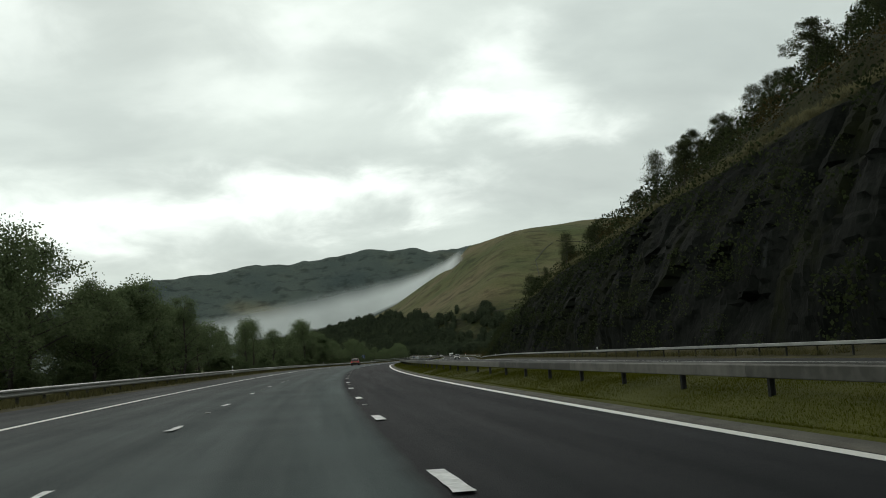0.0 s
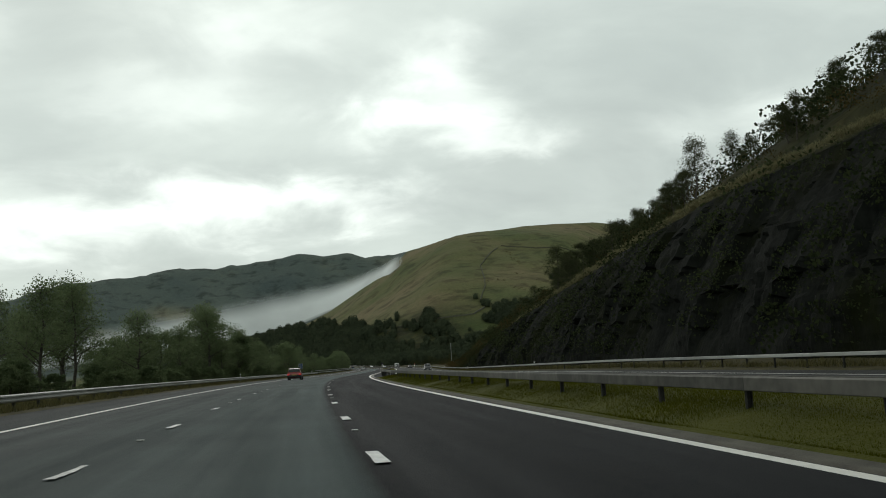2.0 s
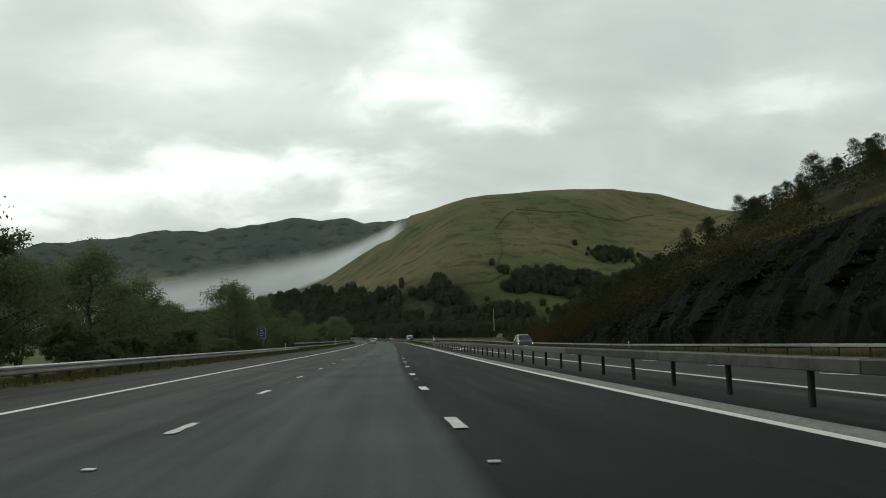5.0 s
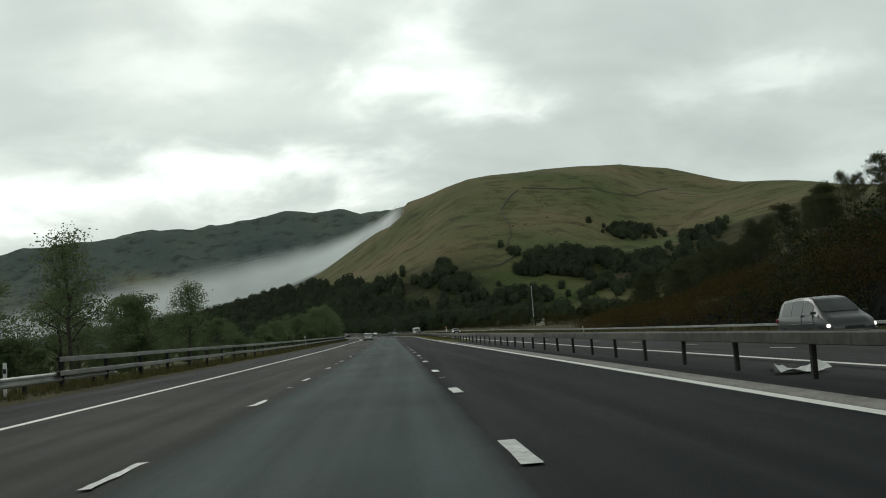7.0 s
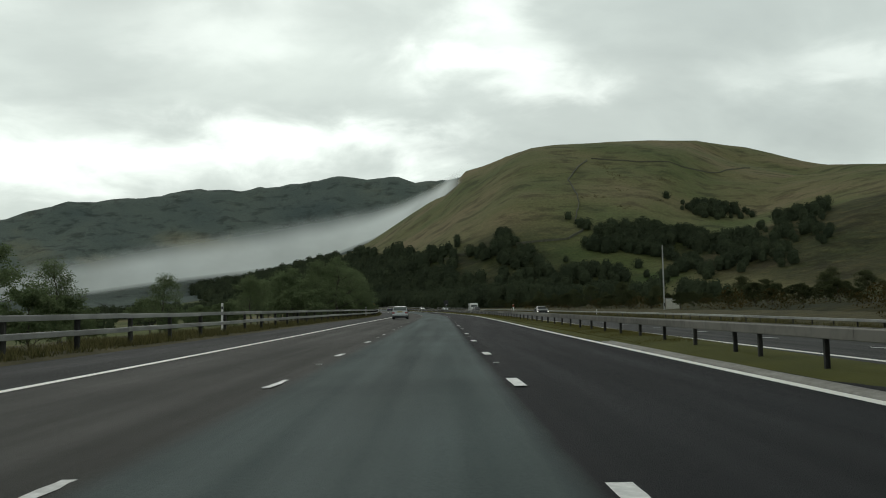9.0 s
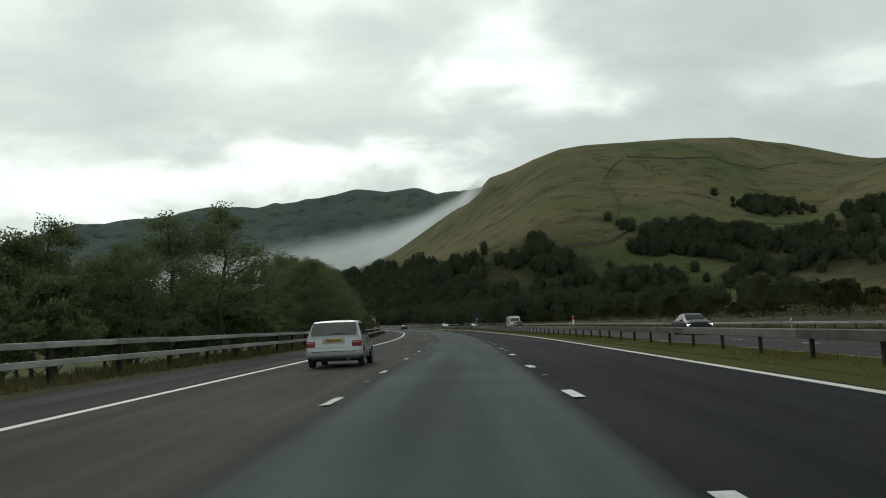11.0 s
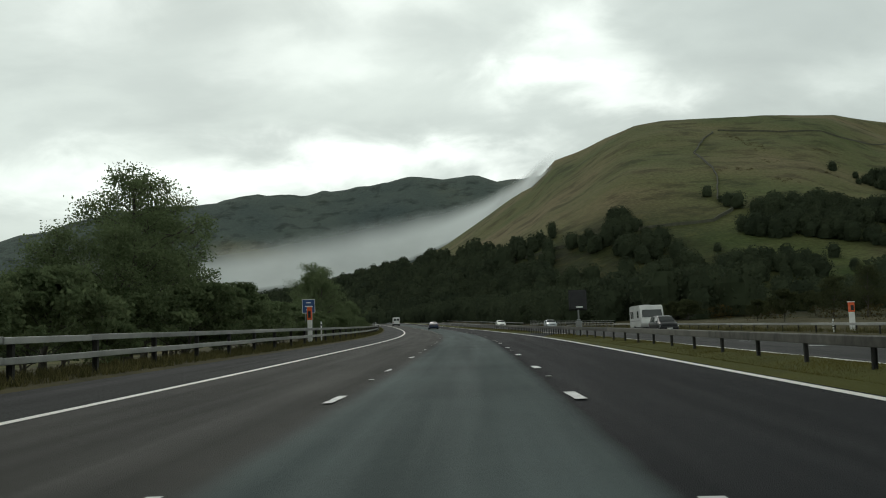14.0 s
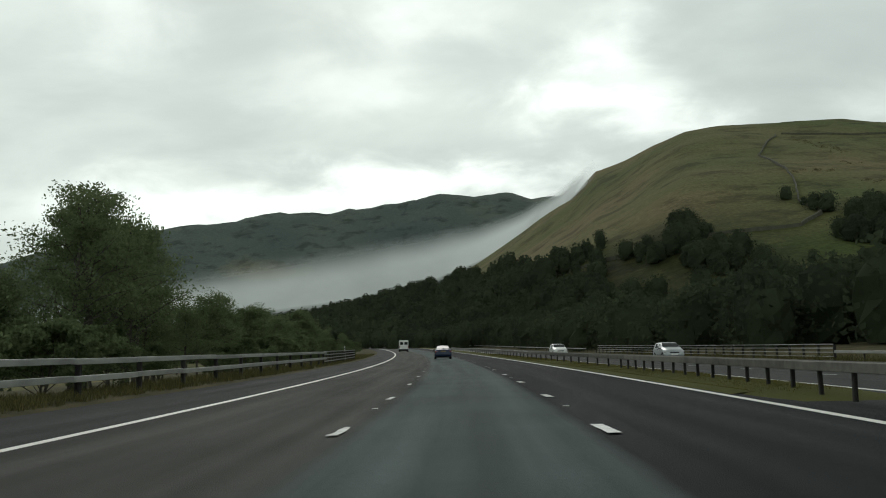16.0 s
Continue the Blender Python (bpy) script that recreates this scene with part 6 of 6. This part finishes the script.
    part("grille", boxed(-0.36, 0.36, y_n - 0.05, y_n + 0.012, 0.50, 0.60, bevel=0.01), TRIM, t, "dark grille")
    part("wiper", tube(bmesh.new(), [(0.0, rear_glass[0] - 0.03, between(table, rear_glass[0])[3] + 0.05), (0.34, rear_glass[0] - 0.012, between(table, rear_glass[0])[3] + 0.075)], [0.012, 0.008], 6), TRIM, t)
    part("underside", boxed(-half_w * 0.8, half_w * 0.8, y_t + 0.5, y_n - 0.35, 0.17, 0.26), TRIM, t)
    part("exhaust", tube(bmesh.new(), [(0.42, y_t + 0.3, 0.24), (0.42, y_t - 0.02, 0.23)], [0.028, 0.028], 8), RIM, t)
    t.matrix_basis = place @ Matrix.Diagonal((*scale, 1))
    return t


def car_paint(name, dark, light, metal=0.0, coat=0.6, spec=0.5):
    return material(name, dark, light, 1.2, 0.32, metal=metal, coat=coat, fine_mix=0.2, spec=spec)


SILVER = car_paint("silver_paint", (0.36, 0.385, 0.40), (0.43, 0.455, 0.47), 0.25)
GUNMETAL = car_paint("dark_silver_paint", (0.055, 0.058, 0.058), (0.08, 0.083, 0.083), 0.4, 0.3, 0.4)
RED = car_paint("red_paint", (0.20, 0.018, 0.014), (0.27, 0.026, 0.02))
NAVY = car_paint("dark_blue_paint", (0.010, 0.018, 0.045), (0.018, 0.030, 0.07), 0.0, 0.2, 0.3)
PALE = car_paint("white_car_paint", (0.60, 0.60, 0.58), (0.75, 0.75, 0.73))
SMOKE = car_paint("black_paint", (0.006, 0.007, 0.008), (0.012, 0.013, 0.015), coat=0.15, spec=0.25)
HATCH_ARGS = dict(rear_glass=(-1.815, -1.42), wind=(0.80, 0.14), sides=((-1.22, -0.42), (-0.36, 0.36)), wheel_y=(-1.22, 1.20))
SALOON_ARGS = dict(rear_glass=(-1.46, -0.86), wind=(1.05, 0.34), sides=((-0.98, -0.30), (-0.24, 0.52)), wheel_y=(-1.36, 1.38))
MPV_ARGS = dict(rear_glass=(-2.11, -1.98), wind=(1.36, 0.44), sides=((-1.75, -0.9), (-0.84, 0.0), (0.06, 0.85)), wheel_y=(-1.42, 1.45))

car("hatchback", HATCH, SILVER, at_road(443.4 + 1.9, -3.62), "silver three door hatchback with rear wiper in the slow lane", **HATCH_ARGS)
car("hatchback", HATCH, RED, at_road(190.5 + 1.9, -3.5), "faded red hatchback with dark bumpers and lit tail lamps", tail=LIT_RED, bumper=TRIM, plate_z=0.60, **HATCH_ARGS)
car("saloon", SALOON, NAVY, at_road(694.5 + 2.2, -0.1), "dark blue saloon car in the middle lane", **SALOON_ARGS)
car("people_carrier", MPV, GUNMETAL, at_road(302.0, 16.4, float(fall(302, 16.4)), 180), "dark silver people carrier with lit headlamps coming the other way", head=LIT, **MPV_ARGS)
car("saloon", SALOON, SMOKE, at_road(478.0, 15.4, float(fall(478, 15.4)), 180), "black saloon with lit headlamps coming the other way", head=LIT, **SALOON_ARGS)
car("estate_car", MPV, SMOKE, at_road(607.1, 18.1, float(fall(607, 18)), 180), "dark estate car towing a white caravan", scale=(0.97, 0.98, 0.88), **MPV_ARGS)
car("hatchback", HATCH, PALE, at_road(705, 13.5, float(fall(705, 13)), 180), "small white hatchback far ahead coming the other way", **HATCH_ARGS)
car("hatchback", HATCH, SILVER, at_road(672, 17.5, float(fall(672, 17)), 180), "small silver hatchback far ahead coming the other way", **HATCH_ARGS)

# white panel van far ahead in the slow lane
van = tagged(new("panel_van"), "white high roofed panel van in the slow lane", "van")
van.matrix_basis = at_road(800, -3.5)
part("body", boxed(-0.98, 0.98, -2.6, 1.5, 0.45, 2.45, bevel=0.12), PALE, van)
bm = bmesh.new()
prof = [(1.48, 0.45), (2.75, 0.45), (2.8, 0.95), (2.2, 1.25), (1.48, 2.2)]
a_, b_ = [bm.verts.new((-0.94, y, z)) for y, z in prof], [bm.verts.new((0.94, y, z)) for y, z in prof]
for k in range(5):
    bm.faces.new((a_[k], a_[(k + 1) % 5], b_[(k + 1) % 5], b_[k]))
bm.faces.new(a_[::-1])
bm.faces.new(b_)
part("cab", bm, PALE, van)
for sgn in (1, -1):
    part("rear_window", boxed(min(sgn * 0.12, sgn * 0.8), max(sgn * 0.12, sgn * 0.8), -2.615, -2.598, 1.45, 2.05), GLASS, van)
    part("tail_lamp", boxed(min(sgn * 0.84, sgn * 0.96), max(sgn * 0.84, sgn * 0.96), -2.63, -2.59, 0.75, 1.2), RED_LENS, van)
    for y in (-1.6, 1.8):
        part("wheel", disc(bmesh.new(), (sgn * 0.88, y, 0.34), sgn, 0.2, 0.34, 0.2), RUBBER, van)
part("rear_bumper", boxed(-0.95, 0.95, -2.7, -2.55, 0.36, 0.55, bevel=0.03), TRIM, van)
part("chassis", boxed(-0.8, 0.8, -2.4, 2.5, 0.25, 0.46), TRIM, van)

# touring caravan behind the estate car
cv = tagged(new("caravan"), "white touring caravan with dark windows towed by a car", "caravan")
cv.matrix_basis = at_road(613.2, 18.0, float(fall(613, 18)), 180)
bm = bmesh.new()
prof = [(-2.5, 0.45), (2.35, 0.45), (2.55, 0.75), (2.5, 1.2), (2.1, 2.35), (1.9, 2.5), (-2.3, 2.5), (-2.5, 2.35)]
a_, b_ = [bm.verts.new((-1.08, y, z)) for y, z in prof], [bm.verts.new((1.08, y, z)) for y, z in prof]
for k in range(8):
    bm.faces.new((a_[k], a_[(k + 1) % 8], b_[(k + 1) % 8], b_[k]))
bm.faces.new(a_[::-1])
bm.faces.new(b_)
bmesh.ops.bevel(bm, geom=list(bm.edges), offset=0.05, segments=2, affect="EDGES")
bmesh.ops.recalc_face_normals(bm, faces=bm.faces)
part("shell", bm, PALE, cv)
for sgn in (1, -1):
    for y0, y1 in ((0.9, 1.5), (-1.2, -0.75), (-2.0, -1.5)):
        part("side_window", boxed(min(sgn * 1.07, sgn * 1.095), max(sgn * 1.07, sgn * 1.095), y0, y1, 1.3, 1.95, bevel=0.008), GLASS, cv)
    part("wheel", disc(bmesh.new(), (sgn * 1.0, -0.3, 0.31), sgn, 0.19, 0.31, 0.18), RUBBER, cv)
    part("skirt_stripe", boxed(min(sgn * 1.07, sgn * 1.087), max(sgn * 1.07, sgn * 1.087), -2.4, 2.2, 1.02, 1.07), GREY, cv)
bm = bmesh.new()
quad(bm, [(-0.95, 2.475, 1.35), (0.95, 2.475, 1.35), (0.9, 2.225, 2.05), (-0.9, 2.225, 2.05)], (0, 0.03, 0.01))
part("front_window", bm, GLASS, cv)
part("roof_vent", boxed(-0.3, 0.3, -0.2, 0.5, 2.5, 2.6, bevel=0.03), GREY, cv)
part("drawbar", tube(bmesh.new(), [(0, 2.4, 0.45), (0, 3.6, 0.45)], [0.05, 0.05], 6), TRIM, cv)
part("chassis", boxed(-0.9, 0.9, -2.3, 2.3, 0.32, 0.46), TRIM, cv)
